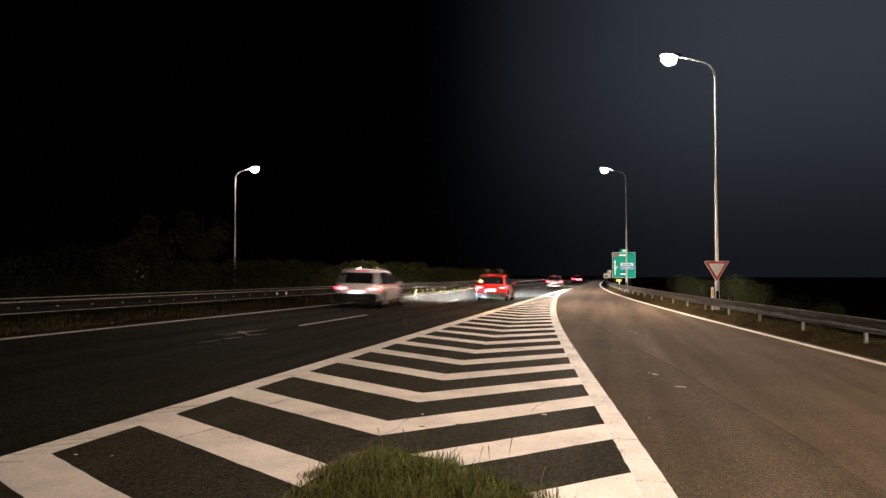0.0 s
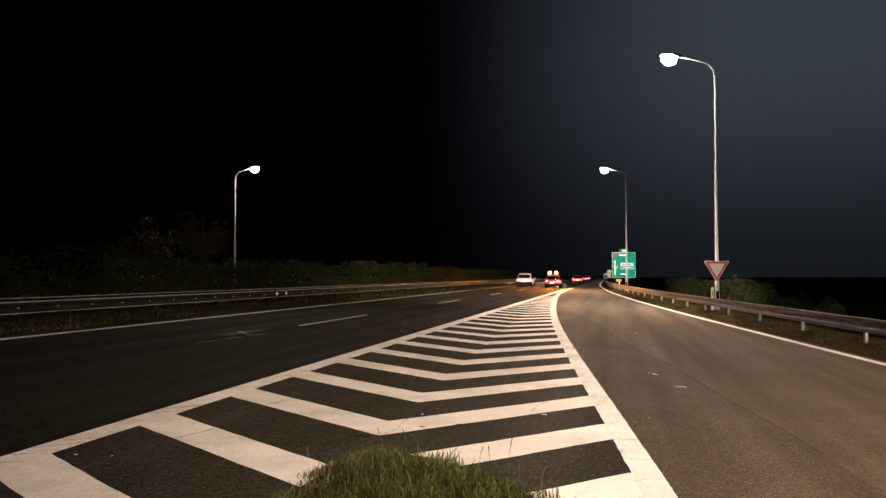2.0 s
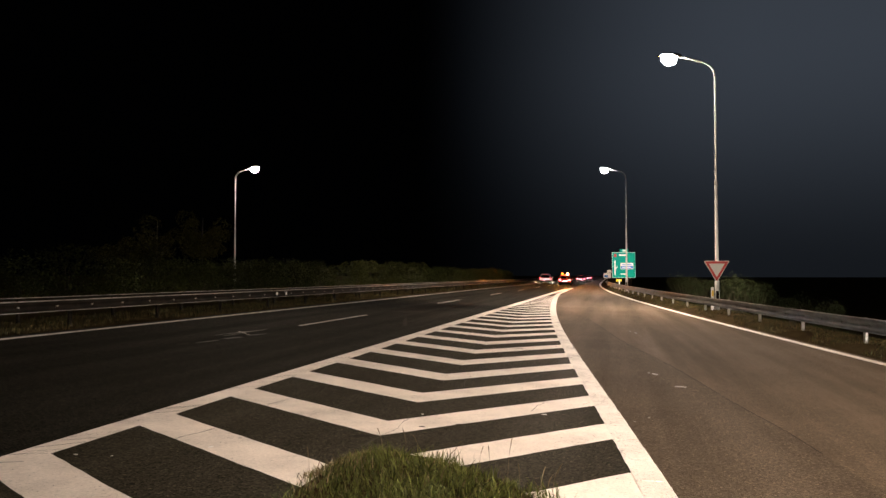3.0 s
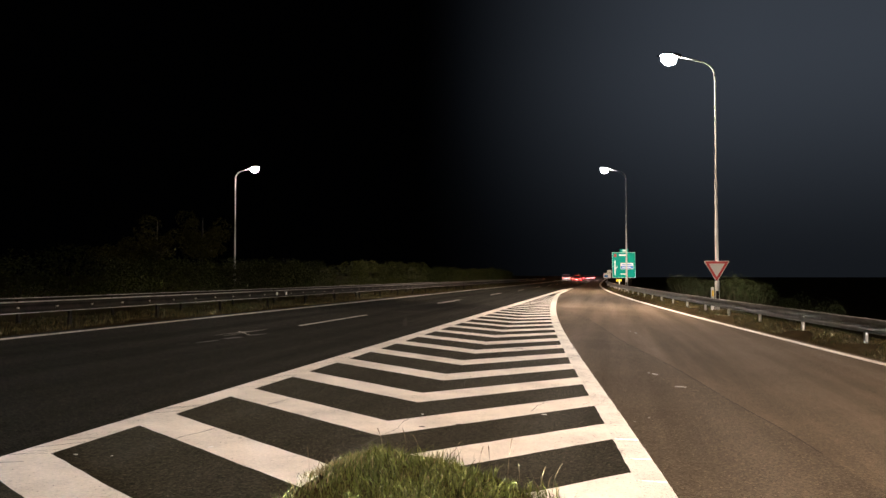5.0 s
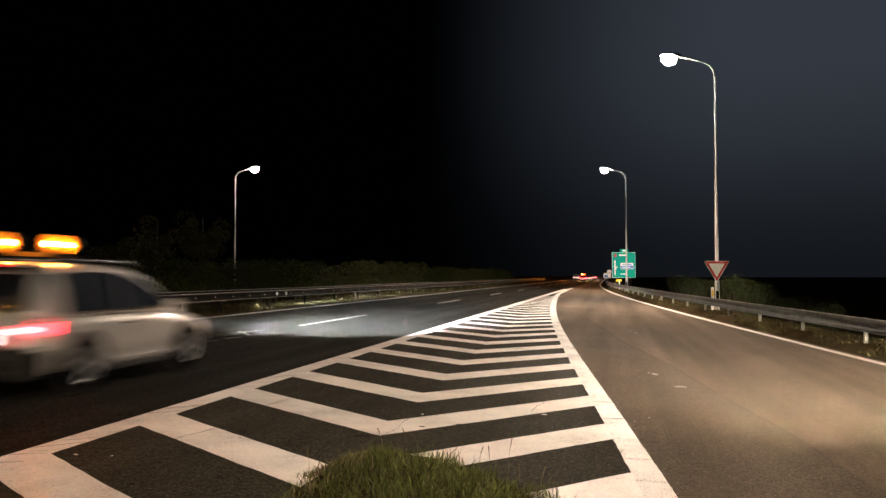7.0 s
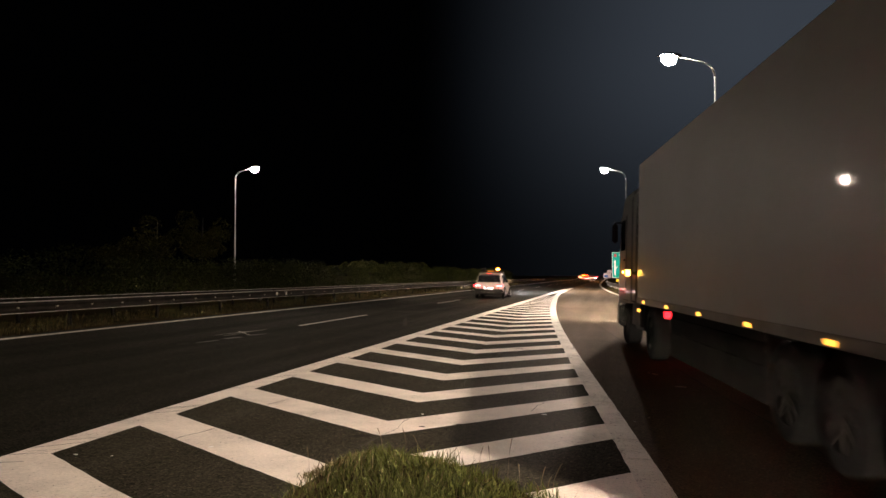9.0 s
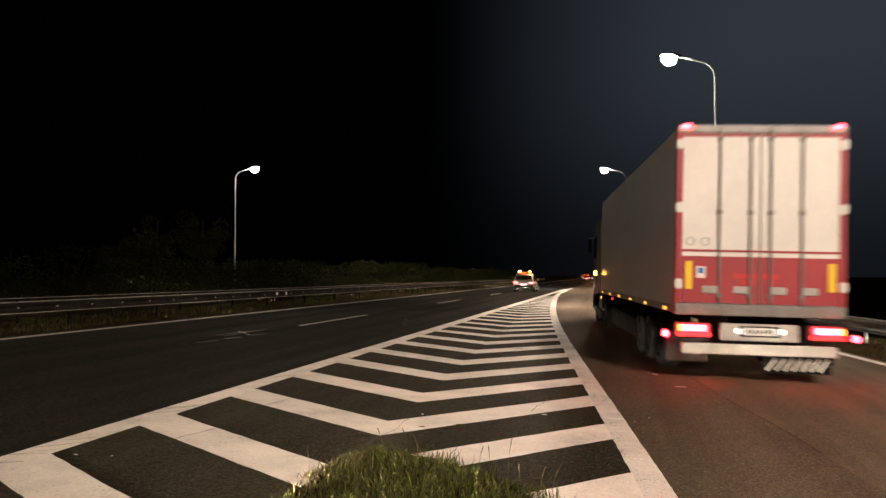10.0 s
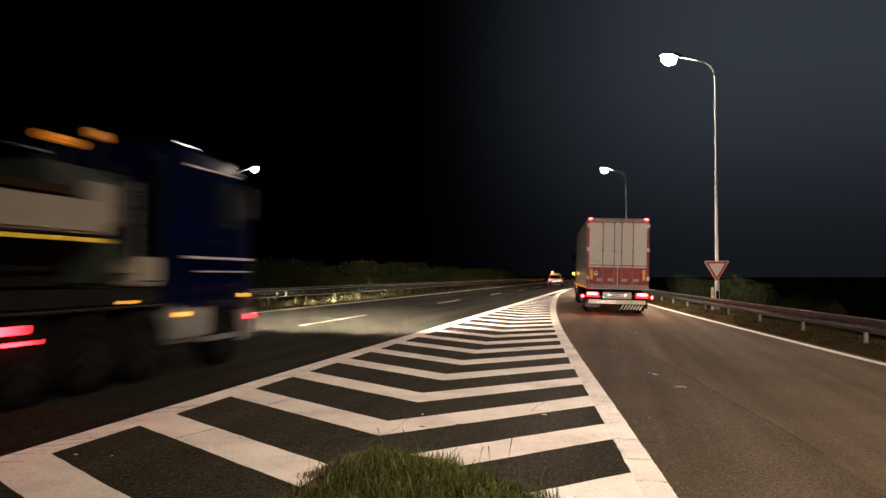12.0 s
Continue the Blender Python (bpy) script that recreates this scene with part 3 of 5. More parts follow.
def leaf_cloud(bm, blobs, count, size, rnd):
    """Leaves on the shells of lumpy clumps, ragged at the outline."""
    for _ in range(count):
        cx, cy, cz, r, sq = blobs[rnd.randrange(len(blobs))]
        a, u = rnd.uniform(0, 6.283), rnd.uniform(-1, 1)
        s = math.sqrt(1 - u * u)
        d = Vector((s * math.cos(a), s * math.sin(a), u * sq))
        rr = r * (0.72 + 0.42 * rnd.random() + 0.25 * noise.noise(Vector((cx, cy, cz)) * 3 + d * 2.5))
        p = Vector((cx, cy, cz)) + d * rr
        if p.z < 0.03:
            p.z = 0.03 + rnd.random() * 0.2
        t = Vector((rnd.gauss(0, 1), rnd.gauss(0, 1), rnd.gauss(0, 1))).normalized()
        w = t.orthogonal().normalized()
        l, k = size * rnd.uniform(0.6, 1.4), size * rnd.uniform(0.25, 0.5)
        vs = [bm.verts.new(p + q) for q in (-t * l, w * k, t * l, -w * k)]
        bm.faces.new(vs)


def make_shrub(seed, height, spread, count, name, label, size=0.06, leaf=LEAF):
    rnd = random.Random(seed)
    ob = thing(name, label, "shrub", "hedge shrubs along the median")
    wood = bmesh.new()
    blobs = []
    for i in range(7):
        a = rnd.uniform(0, 6.283)
        x, y = math.cos(a) * spread * rnd.uniform(0.1, 0.75), math.sin(a) * spread * rnd.uniform(0.1, 0.75)
        z = height * rnd.uniform(0.35, 0.78)
        add_tube(wood, [(0.05 * math.cos(a), 0.05 * math.sin(a), -0.05), (x * 0.5, y * 0.5, z * 0.5), (x, y, z)], [0.03, 0.02, 0.006], 5)
        blobs.append((x, y, z, rnd.uniform(0.34, 0.52) * spread, rnd.uniform(0.8, 1.1)))
    for i in range(4):
        blobs.append((rnd.uniform(-0.7, 0.7) * spread, rnd.uniform(-0.7, 0.7) * spread, height * 0.25, 0.45 * spread, 0.7))
    part("stem", wood, BARK, ob)
    crown = bmesh.new()
    leaf_cloud(crown, blobs, count, size, rnd)
    part("crown", crown, leaf, ob)
    return ob


def build_hedge():
    rnd = random.Random(21)
    protos = [make_shrub(30 + i, h, 1.35, 2700, "shrub", "dense dark green hedge shrub behind the median rail") for i, h in enumerate((2.0, 2.25, 2.1, 2.35))]
    for ob in protos:
        i = protos.index(ob)
        ob.matrix_basis = pose(-23.5 + 0.6 * i, 17 + 2.1 * i, 0.34, 0, 0, 40 * i)
    for k in range(4, 62):
        ob = protos[rnd.randrange(4)]
        s = rnd.uniform(0.88, 1.1)
        m = pose(-17.2 - 0.42 * max(0, 12 - k) + rnd.uniform(-0.5, 0.5), 14 + 2.1 * k + rnd.uniform(-0.4, 0.4), 0.34, 0, 0, rnd.uniform(0, 360))
        c = copy_thing(ob, m)
        c.scale = (s, s, s * rnd.uniform(0.92, 1.08))
    # second row where the hedge swings back, hiding the far lamp's foot from camera
    for k in range(11):
        m = pose(-20.9 + 0.16 * k + rnd.uniform(-0.4, 0.4), 31 + 2.0 * k + rnd.uniform(-0.4, 0.4), 0.34, 0, 0, rnd.uniform(0, 360))
        copy_thing(protos[k % 4], m).scale = (1.0, 1.0, rnd.uniform(0.98, 1.1))
    # scrub beyond the slip road's rail
    low = make_shrub(51, 1.9, 1.1, 3000, "roadside_bush", "low dark bush beyond the guard rail", 0.035, LEAF_DARK)
    low["group"] = "bushes beyond the guard rail"
    spots = [(6.7, 39.5), (6.3, 42.5), (7.9, 38.2), (6.0, 46.5), (9.2, 37.0), (5.5, 51.0), (5.0, 57.0)]
    for i, (x, y) in enumerate(spots):
        m = pose(x, y, land_z(x, y), 0, 0, 70 * i)
        if i == 0:
            low.matrix_basis = m
        else:
            copy_thing(low, m).scale = [rnd.uniform(0.7, 1.15)] * 3


def make_tree(seed, height, spread, at, label, count=5200):
    rnd = random.Random(seed)
    ob = thing("tree", label, "tree", "trees beyond the far carriageway", at=at)
    wood, blobs = bmesh.new(), []
    th = height * 0.42
    add_tube(wood, [(0, 0, -0.1), (0.05, 0, th * 0.5), (0.0, 0.08, th), (0.1, 0.1, height * 0.8)], [0.17, 0.13, 0.10, 0.03], 9)
    for i in range(13):
        a, f = i * 2.4 + rnd.uniform(-0.4, 0.4), rnd.uniform(0.25, 1.0)
        z0 = th * 0.55 + f * (height - th) * 0.6
        reach = spread * rnd.uniform(0.45, 1.0) * (1.15 - 0.7 * f)
        x, y, z = math.cos(a) * reach, math.sin(a) * reach, min(height * 0.96, z0 + height * rnd.uniform(0.08, 0.26))
        add_tube(wood, [(0.03, 0.05, z0), (x * 0.5, y * 0.5, (z0 + z) / 2 + 0.15), (x, y, z)], [0.06, 0.04, 0.012], 6)
        blobs.append((x, y, z, rnd.uniform(0.16, 0.30) * spread, rnd.uniform(0.7, 1.0)))
        blobs.append((x * 0.6, y * 0.6, z - 0.3, rnd.uniform(0.14, 0.26) * spread, rnd.uniform(0.7, 1.0)))
    part("trunk", wood, BARK, ob, "", smooth=True)
    crown = bmesh.new()
    leaf_cloud(crown, blobs, count, 0.10, rnd)
    part("crown", crown, LEAF_TREE, ob)
    return ob


# ---- road furniture ----
def beam_mesh(length, material, rim, tall, both=True):
    """The folded beam, along +Y from the origin, its top at z = 0; its upper rim, or both rims, are coloured brighter
    as if catching lamp light.
    """
    prof = [(0.0, 0.0), (0.012, -0.010), (0.028, -0.045), (0.030, -0.085), (0.008, -0.13), (0.0, -0.155), (0.008, -0.18), (0.030, -0.225), (0.028, -0.265), (0.012, -0.30), (0.0, -0.31)]
    prof = [(x, z * tall / 0.31) for x, z in prof]
    ring = prof + [(x - 0.006, z) for x, z in reversed(prof)]
    bm = loft([[(x, y, z) for x, z in ring] for y in (0, length)])
    n = len(bm.faces)
    add_box(bm, -0.010, 0.036, 0, length, -0.012, 0.010)
    add_box(bm, -0.004, 0.040, 0, length, -tall - 0.006, -tall + 0.010)
    for k in range(3):
        add_box(bm, 0.0, 0.034, 0.6 + 1.33 * k, 0.65 + 1.33 * k, -tall * 0.58, -tall * 0.44)
    bm.faces.ensure_lookup_table()
    for f in bm.faces[n:] if both else bm.faces[n:n + 6]:
        f.material_index = 1
    me = mesh_of("beam", bm, material)
    me.materials.append(rim)
    return me


def post_mesh(h, material):
    bm = box(-0.038, 0.038, -0.05, 0.05, -0.45, h, 0.010)
    add_box(bm, 0.038, 0.16, -0.03, 0.03, h - 0.22, h - 0.1, 0.005)
    return mesh_of("post", bm, material)


def guard_rail(name, label, spots, beam, post, top, face):
    """Sections between neighbouring posts; face +1 if the beam faces +X, -1 if it faces -X."""
    ob = thing(name, label, "guard rail")
    for (x, y), (x2, y2) in zip(spots, spots[1:]):
        z, z2 = land_z(x, y), land_z(x2, y2)
        turn = math.degrees(math.atan2(-(x2 - x), y2 - y))
        part("post", post, None, ob, at=pose(x, y, z, 0, 0, turn + (0 if face > 0 else 180)))
        n = Vector((math.cos(math.radians(turn)), math.sin(math.radians(turn)))) * 0.17 * face
        rise = math.degrees(math.atan2(z2 - z, math.hypot(x2 - x, y2 - y)))
        if face > 0:
            part("beam", beam, None, ob, at=pose(x + n.x, y + n.y, z + top, rise, 0, turn))
        else:
            part("beam", beam, None, ob, at=pose(x2 + n.x, y2 + n.y, z2 + top, -rise, 0, turn + 180))
    return ob


def street_lamp(name, label, x, y, z, turn, height, watts=LAMP_WATTS, aims=(10, 10), back=1.0, tilts=(41, -41)):
    """Tapered steel column with a curved bracket; the lantern hangs out along local -X."""
    ob = thing(name, label, "street lamp", "tall street lamps by the road", at=pose(x, y, z, 0, 0, turn))
    part("column", tube([(0, 0, -0.3), (0, 0, 1.3), (0, 0, 1.32), (0, 0, height * 0.52), (0, 0, height * 0.53), (0, 0, height - 0.4)],
                        [0.105, 0.105, 0.082, 0.068, 0.050, 0.042], 14), COLUMN, ob, "grey galvanised column", smooth=True)
    part("collar", tube([(0, 0, height * 0.52), (0, 0, height * 0.535)], [0.080, 0.076], 14), COLUMN, ob)
    part("base_door", box(-0.06, 0.06, -0.128, -0.108, 0.45, 0.85, 0.006), ZINC_SHADED, ob)
    arc = [(-0.85 * (1 - math.cos(a)), 0, height - 0.4 + 0.75 * math.sin(a)) for a in np.linspace(0, 1.3, 9)]
    arc.append((-1.5, 0, height + 0.56))
    part("bracket", tube(arc, [0.042] * 4 + [0.034] * 6, 10), COLUMN, ob, smooth=True)
    prof = []
    for i in range(9):
        f = i / 8
        w = 0.06 + 0.24 * math.sin(math.pi * min(1, f * 1.15 + 0.1)) ** 0.6 if f < 0.95 else 0.06
        prof.append((f, w))
    rings = []
    for f, w in prof:
        cx = -1.45 - 1.10 * f
        rings.append([(cx, w * math.cos(a), height + 0.57 + 0.10 * f + (0.13 if math.sin(a) > 0 else 0.03) * math.sin(a) * (w / 0.2)) for a in np.linspace(0, 2 * math.pi, 12, endpoint=False)])
    part("lantern", loft(rings), HOUSING, ob, "grey lantern housing", smooth=True)
    rings = []
    for i in range(7):
        f = i / 6
        w = 0.34 * math.sin(math.pi * (0.1 + 0.8 * f)) ** 0.5
        rings.append([(-1.68 - 0.68 * f, w * math.cos(a), height + 0.60 + 0.09 * f + (0.0 if math.sin(a) > 0 else 0.46 * math.sin(a) * w / 0.34)) for a in np.linspace(0, 2 * math.pi, 12, endpoint=False)])
    part("lamp_glass", loft(rings), BULB, ob, "brightly glowing lamp bowl", smooth=True)
    # the lantern throws its light along the road, both ways, and little to the sides
    for tilt, aim in zip(tilts, aims):
        ld = bpy.data.lights.new("lantern_light", "SPOT")
        ld.energy, ld.color, ld.spot_size, ld.spot_blend, ld.shadow_soft_size = watts * (back if tilt < 0 else 1.0), LAMP_TINT, radians(106), 0.75, 0.22
        lo = new("lantern_light", ld)
        lo.parent, lo.matrix_basis = ob, pose(-2.02, 0.1 if tilt > 0 else -0.1, height + 0.1, tilt, aim, 0)
    return ob


def yield_sign():
    x, y = 4.675, 37.88
    z = land_z(x, y)
    ob = thing("give_way_sign", "red and white triangular give way sign clamped to the lamp column", "road sign", at=pose(x, y, z, 0, 0, 4))
    cz, s = 2.26 - z, 1.12

    def tri(side, y0, y1, drop, cut):
        h = side * 0.866
        pts, bm = [], bmesh.new()
        cor = [(-side / 2, 0), (side / 2, 0), (0, -h)]
        for i in range(3):
            a, b, c = Vector(cor[i - 1]), Vector(cor[i]), Vector(cor[(i + 1) % 3])
            pts += [b + (a - b).normalized() * cut, b + (a - b).normalized() * cut * 0.35 + (c - b).normalized() * cut * 0.35, b + (c - b).normalized() * cut]
        f = [bm.verts.new((p.x, y0, cz - drop + p.y)) for p in pts]
        g = [bm.verts.new((p.x, y1, cz - drop + p.y)) for p in pts]
        bm.faces.new(f)
        bm.faces.new(g)
        for i in range(9):
            bm.faces.new((f[i], f[(i + 1) % 9], g[(i + 1) % 9], g[i]))
        return bm
    part("back_plate", tri(s, -0.10, -0.075, 0.0, 0.06), SIGN_WHITE, ob, "white rimmed sign plate")
    part("red_border", tri(s - 0.07, -0.106, -0.10, 0.02, 0.05), SIGN_RED, ob, "red border")
    part("white_field", tri(s - 0.42, -0.112, -0.106, 0.12, 0.03), SIGN_WHITE, ob, "white field")
    for drop in (0.14, 0.64):
        part("clamp", box(-0.09, 0.13, -0.076, 0.0, cz - drop - 0.06, cz - drop, 0.008), ZINC, ob, "grey steel clamp")


def direction_sign():
    x0, x1, y = 0.21, 2.86, 95.0
    z = land_z(2.0, y)
    cx, w, h = (x0 + x1) / 2, x1 - x0, 2.94
    zb = 1.34
    ob = thing("direction_sign", "large green motorway direction sign on two posts", "road sign", at=pose(cx, y, 0, 0, 0, 5))

    def bar(name, u0, u1, v0, v1, material, d, label=""):
        part(name, box(u0 * w - w / 2, u1 * w - w / 2, -0.06 - d, -0.05, zb + h * v0, zb + h * v1), material, ob, label)
    part("panel", box(-w / 2, w / 2, -0.045, 0.0, zb, zb + h, 0.02), SIGN_WHITE, ob, "white rim of the panel")
    bar("green_field", 0.014, 0.986, 0.012, 0.988, SIGN_GREEN, 0.0, "green field")
    for u in (0.2, 0.8):
        part("post", tube([(u * w - w / 2, 0.06, z - 0.3), (u * w - w / 2, 0.06, zb + h - 0.1)], [0.06, 0.06], 10), ZINC_SHADED, ob)
    part("exit_tab", box(-0.17 * w, 0.20 * w, -0.05, -0.01, zb + h, zb + h + 0.38, 0.02), SIGN_GREEN, ob, "green tab with an exit mark")
    part("exit_mark", box(-0.05 * w, 0.10 * w, -0.06, -0.05, zb + h + 0.1, zb + h + 0.28), SIGN_WHITE, ob)
    bar("route_shield", 0.07, 0.19, 0.82, 0.94, SIGN_RED, 0.004, "red route shield")
    bar("writing_bar", 0.30, 0.62, 0.86, 0.92, SIGN_WHITE, 0.004)
    bar("arrow_shaft", 0.10, 0.145, 0.10, 0.62, SIGN_WHITE, 0.004, "white arrow")
    bm = bmesh.new()
    a = [bm.verts.new((u * w - w / 2, -0.066, zb + h * v)) for u, v in ((0.06, 0.60), (0.185, 0.60), (0.1225, 0.70))]
    bm.faces.new(a)
    part("arrow_head", bm, SIGN_WHITE, ob)
    part("arrow_branch", box(-0.02, 0.36, -0.066, -0.05, -0.05, 0.05, m=pose(0.14 * w - w / 2, 0, zb + h * 0.36, 0, -40, 0)), SIGN_WHITE, ob)
    bar("white_panel", 0.36, 0.91, 0.34, 0.58, SIGN_WHITE, 0.004, "white panel")
    bar("blue_panel", 0.38, 0.89, 0.36, 0.47, SIGN_BLUE, 0.010, "blue panel with writing")
    bar("writing_bar", 0.44, 0.80, 0.40, 0.43, SIGN_WHITE, 0.014)
    bar("writing_bar", 0.42, 0.86, 0.51, 0.54, SIGN_BLUE, 0.010)
    bar("writing_bar", 0.36, 0.60, 0.12, 0.17, SIGN_WHITE, 0.004)
    part("plate_yellow", box(-0.9, -0.25, -0.08, -0.05, 0.92, 1.2, 0.01), SIGN_YELLOW, ob, "small yellow plate below the sign")
    # a smaller blue sign further on
    b = thing("blue_sign", "small blue and white road sign on a post", "road sign", at=pose(-0.4, 112, land_z(-0.4, 112)))
    part("post", tube([(0, 0, -0.3), (0, 0, 2.2)], [0.05, 0.05], 10), ZINC, b)
    part("panel", box(-0.50, 0.50, -0.1, -0.06, 1.1, 1.78, 0.03), SIGN_WHITE, b, "white panel")
    part("upper_panel", box(0.0, 0.55, -0.1, -0.06, 1.82, 2.2, 0.02), SIGN_WHITE, b, "white upper panel")
    part("blue_field", box(-0.40, 0.10, -0.108, -0.1, 1.2, 1.5), SIGN_BLUE, b, "blue field")


def delineator(x, y, yellow):
    z = land_z(x, y)
    ob = thing("marker_post", "slim white roadside marker post with a reflector", "marker post", "roadside marker posts", at=pose(x, y, z, 0, 0, 5))
    part("post", box(-0.06, 0.06, -0.05, 0.05, -0.3, 1.02, 0.02), SIGN_WHITE, ob, "white plastic post")
    part("reflector", box(-0.04, 0.04, -0.058, -0.05, 0.62, 0.88), SIGN_YELLOW if yellow else SIGN_WHITE, ob, "amber reflector" if yellow else "")


# ---- vehicles: origin on the road under the middle of the tail, +Y forward ----
def tyre_rings(r, w, inner):
    prof = [(inner, -w / 2), (r - 0.04, -w / 2), (r - 0.008, -w / 2 + 0.03), (r, -w / 4), (r, w / 4), (r - 0.008, w / 2 - 0.03), (r - 0.04, w / 2), (inner, w / 2)]
    return loft_ring(prof, 28)


def loft_ring(prof, n):
    """A body turned about the X axis."""
    bm = bmesh.new()
    rv = [[bm.verts.new((x, r * math.cos(a), r * math.sin(a))) for r, x in prof] for a in (2 * math.pi * k / n for k in range(n))]
    for i in range(n):
        s, t = rv[i], rv[(i + 1) % n]
        for k in range(len(prof) - 1):
            bm.faces.new((s[k], s[k + 1], t[k + 1], t[k]))
    return bm


def wheel_meshes(r, w, spokes, material):
    tyre = mesh_of("tyre", tyre_rings(r, w, r * 0.64), RUBBER, True)
    bm = loft_ring([(r * 0.66, -w / 2 + 0.01), (r * 0.66, w / 2 - 0.01), (r * 0.60, w / 2 - 0.02), (r * 0.58, 0.0), (r * 0.58, -w / 2 + 0.02)], 28)
    for s in (1, -1):
        for k in range(spokes):
            add_box(bm, s * w * 0.42 - 0.012, s * w * 0.42 + 0.012, -r * 0.07, r * 0.07, 0.0, r * 0.62, m=pose(0, 0, 0, 360 / spokes * k, 0, 0))
    add_tube(bm, [(-w * 0.44, 0, 0), (w * 0.44, 0, 0)], [r * 0.14, r * 0.14], 14)
    return tyre, mesh_of("rim", bm, material)


def put_wheel(parent, meshes, x, y, r):
    hub = bmesh.new()
    add_tube(hub, [(-0.05, 0, 0), (0.05, 0, 0)], [r * 0.2, r * 0.2], 10)
    wh = part("wheel", hub, BLACK, parent, at=pose(x, y, r))
    part("tyre", meshes[0], None, wh)
    part("rim", meshes[1], None, wh)
    return wh


def headlight(parent, x, y, z, w, material):
    """A lamp element sunk in a black hood whose lip cuts its light off above the horizontal."""
    bm = bmesh.new()
    t, d, v = 0.008, 0.175, 0.31 * w
    add_box(bm, x - w, x + w, y - 0.012, y - 0.004, z - 0.03, z + 0.05)
    add_box(bm, x - w, x + w, y - 0.012, y + d, z + 0.022, z + 0.05)
    add_box(bm, x - w, x + w, y - 0.012, y + d, z - 0.03, z - 0.0135)
    add_box(bm, x - w, x + w, y + d - t, y + d, z + 0.0012, z + 0.0225)
    add_box(bm, x - w - t, x - v, y - 0.012, y + d, z - 0.03, z + 0.05)
    add_box(bm, x + v, x + w + t, y - 0.012, y + d, z - 0.03, z + 0.05)
    hl = part("headlight", bm, BLACK, parent, "headlight in a dark hood")
    part("lamp_element", box(x - v * 0.9, x + v * 0.9, y - 0.0035, y - 0.001, z, z + 0.010), material, hl, "bright white lamp element")
    return hl


def quad(pts):
    """A thin plate over four corners, given in order."""
    bm = bmesh.new()
    p = [Vector(q) for q in pts]
    n = (p[1] - p[0]).cross(p[3] - p[0]).normalized() * 0.008
    a, b = [bm.verts.new(q + n) for q in p], [bm.verts.new(q - n) for q in p]
    bm.faces.new(a)
    bm.faces.new(b)
    for i in range(4):
        bm.faces.new((a[i], a[(i + 1) % 4], b[(i + 1) % 4], b[i]))
    return bm


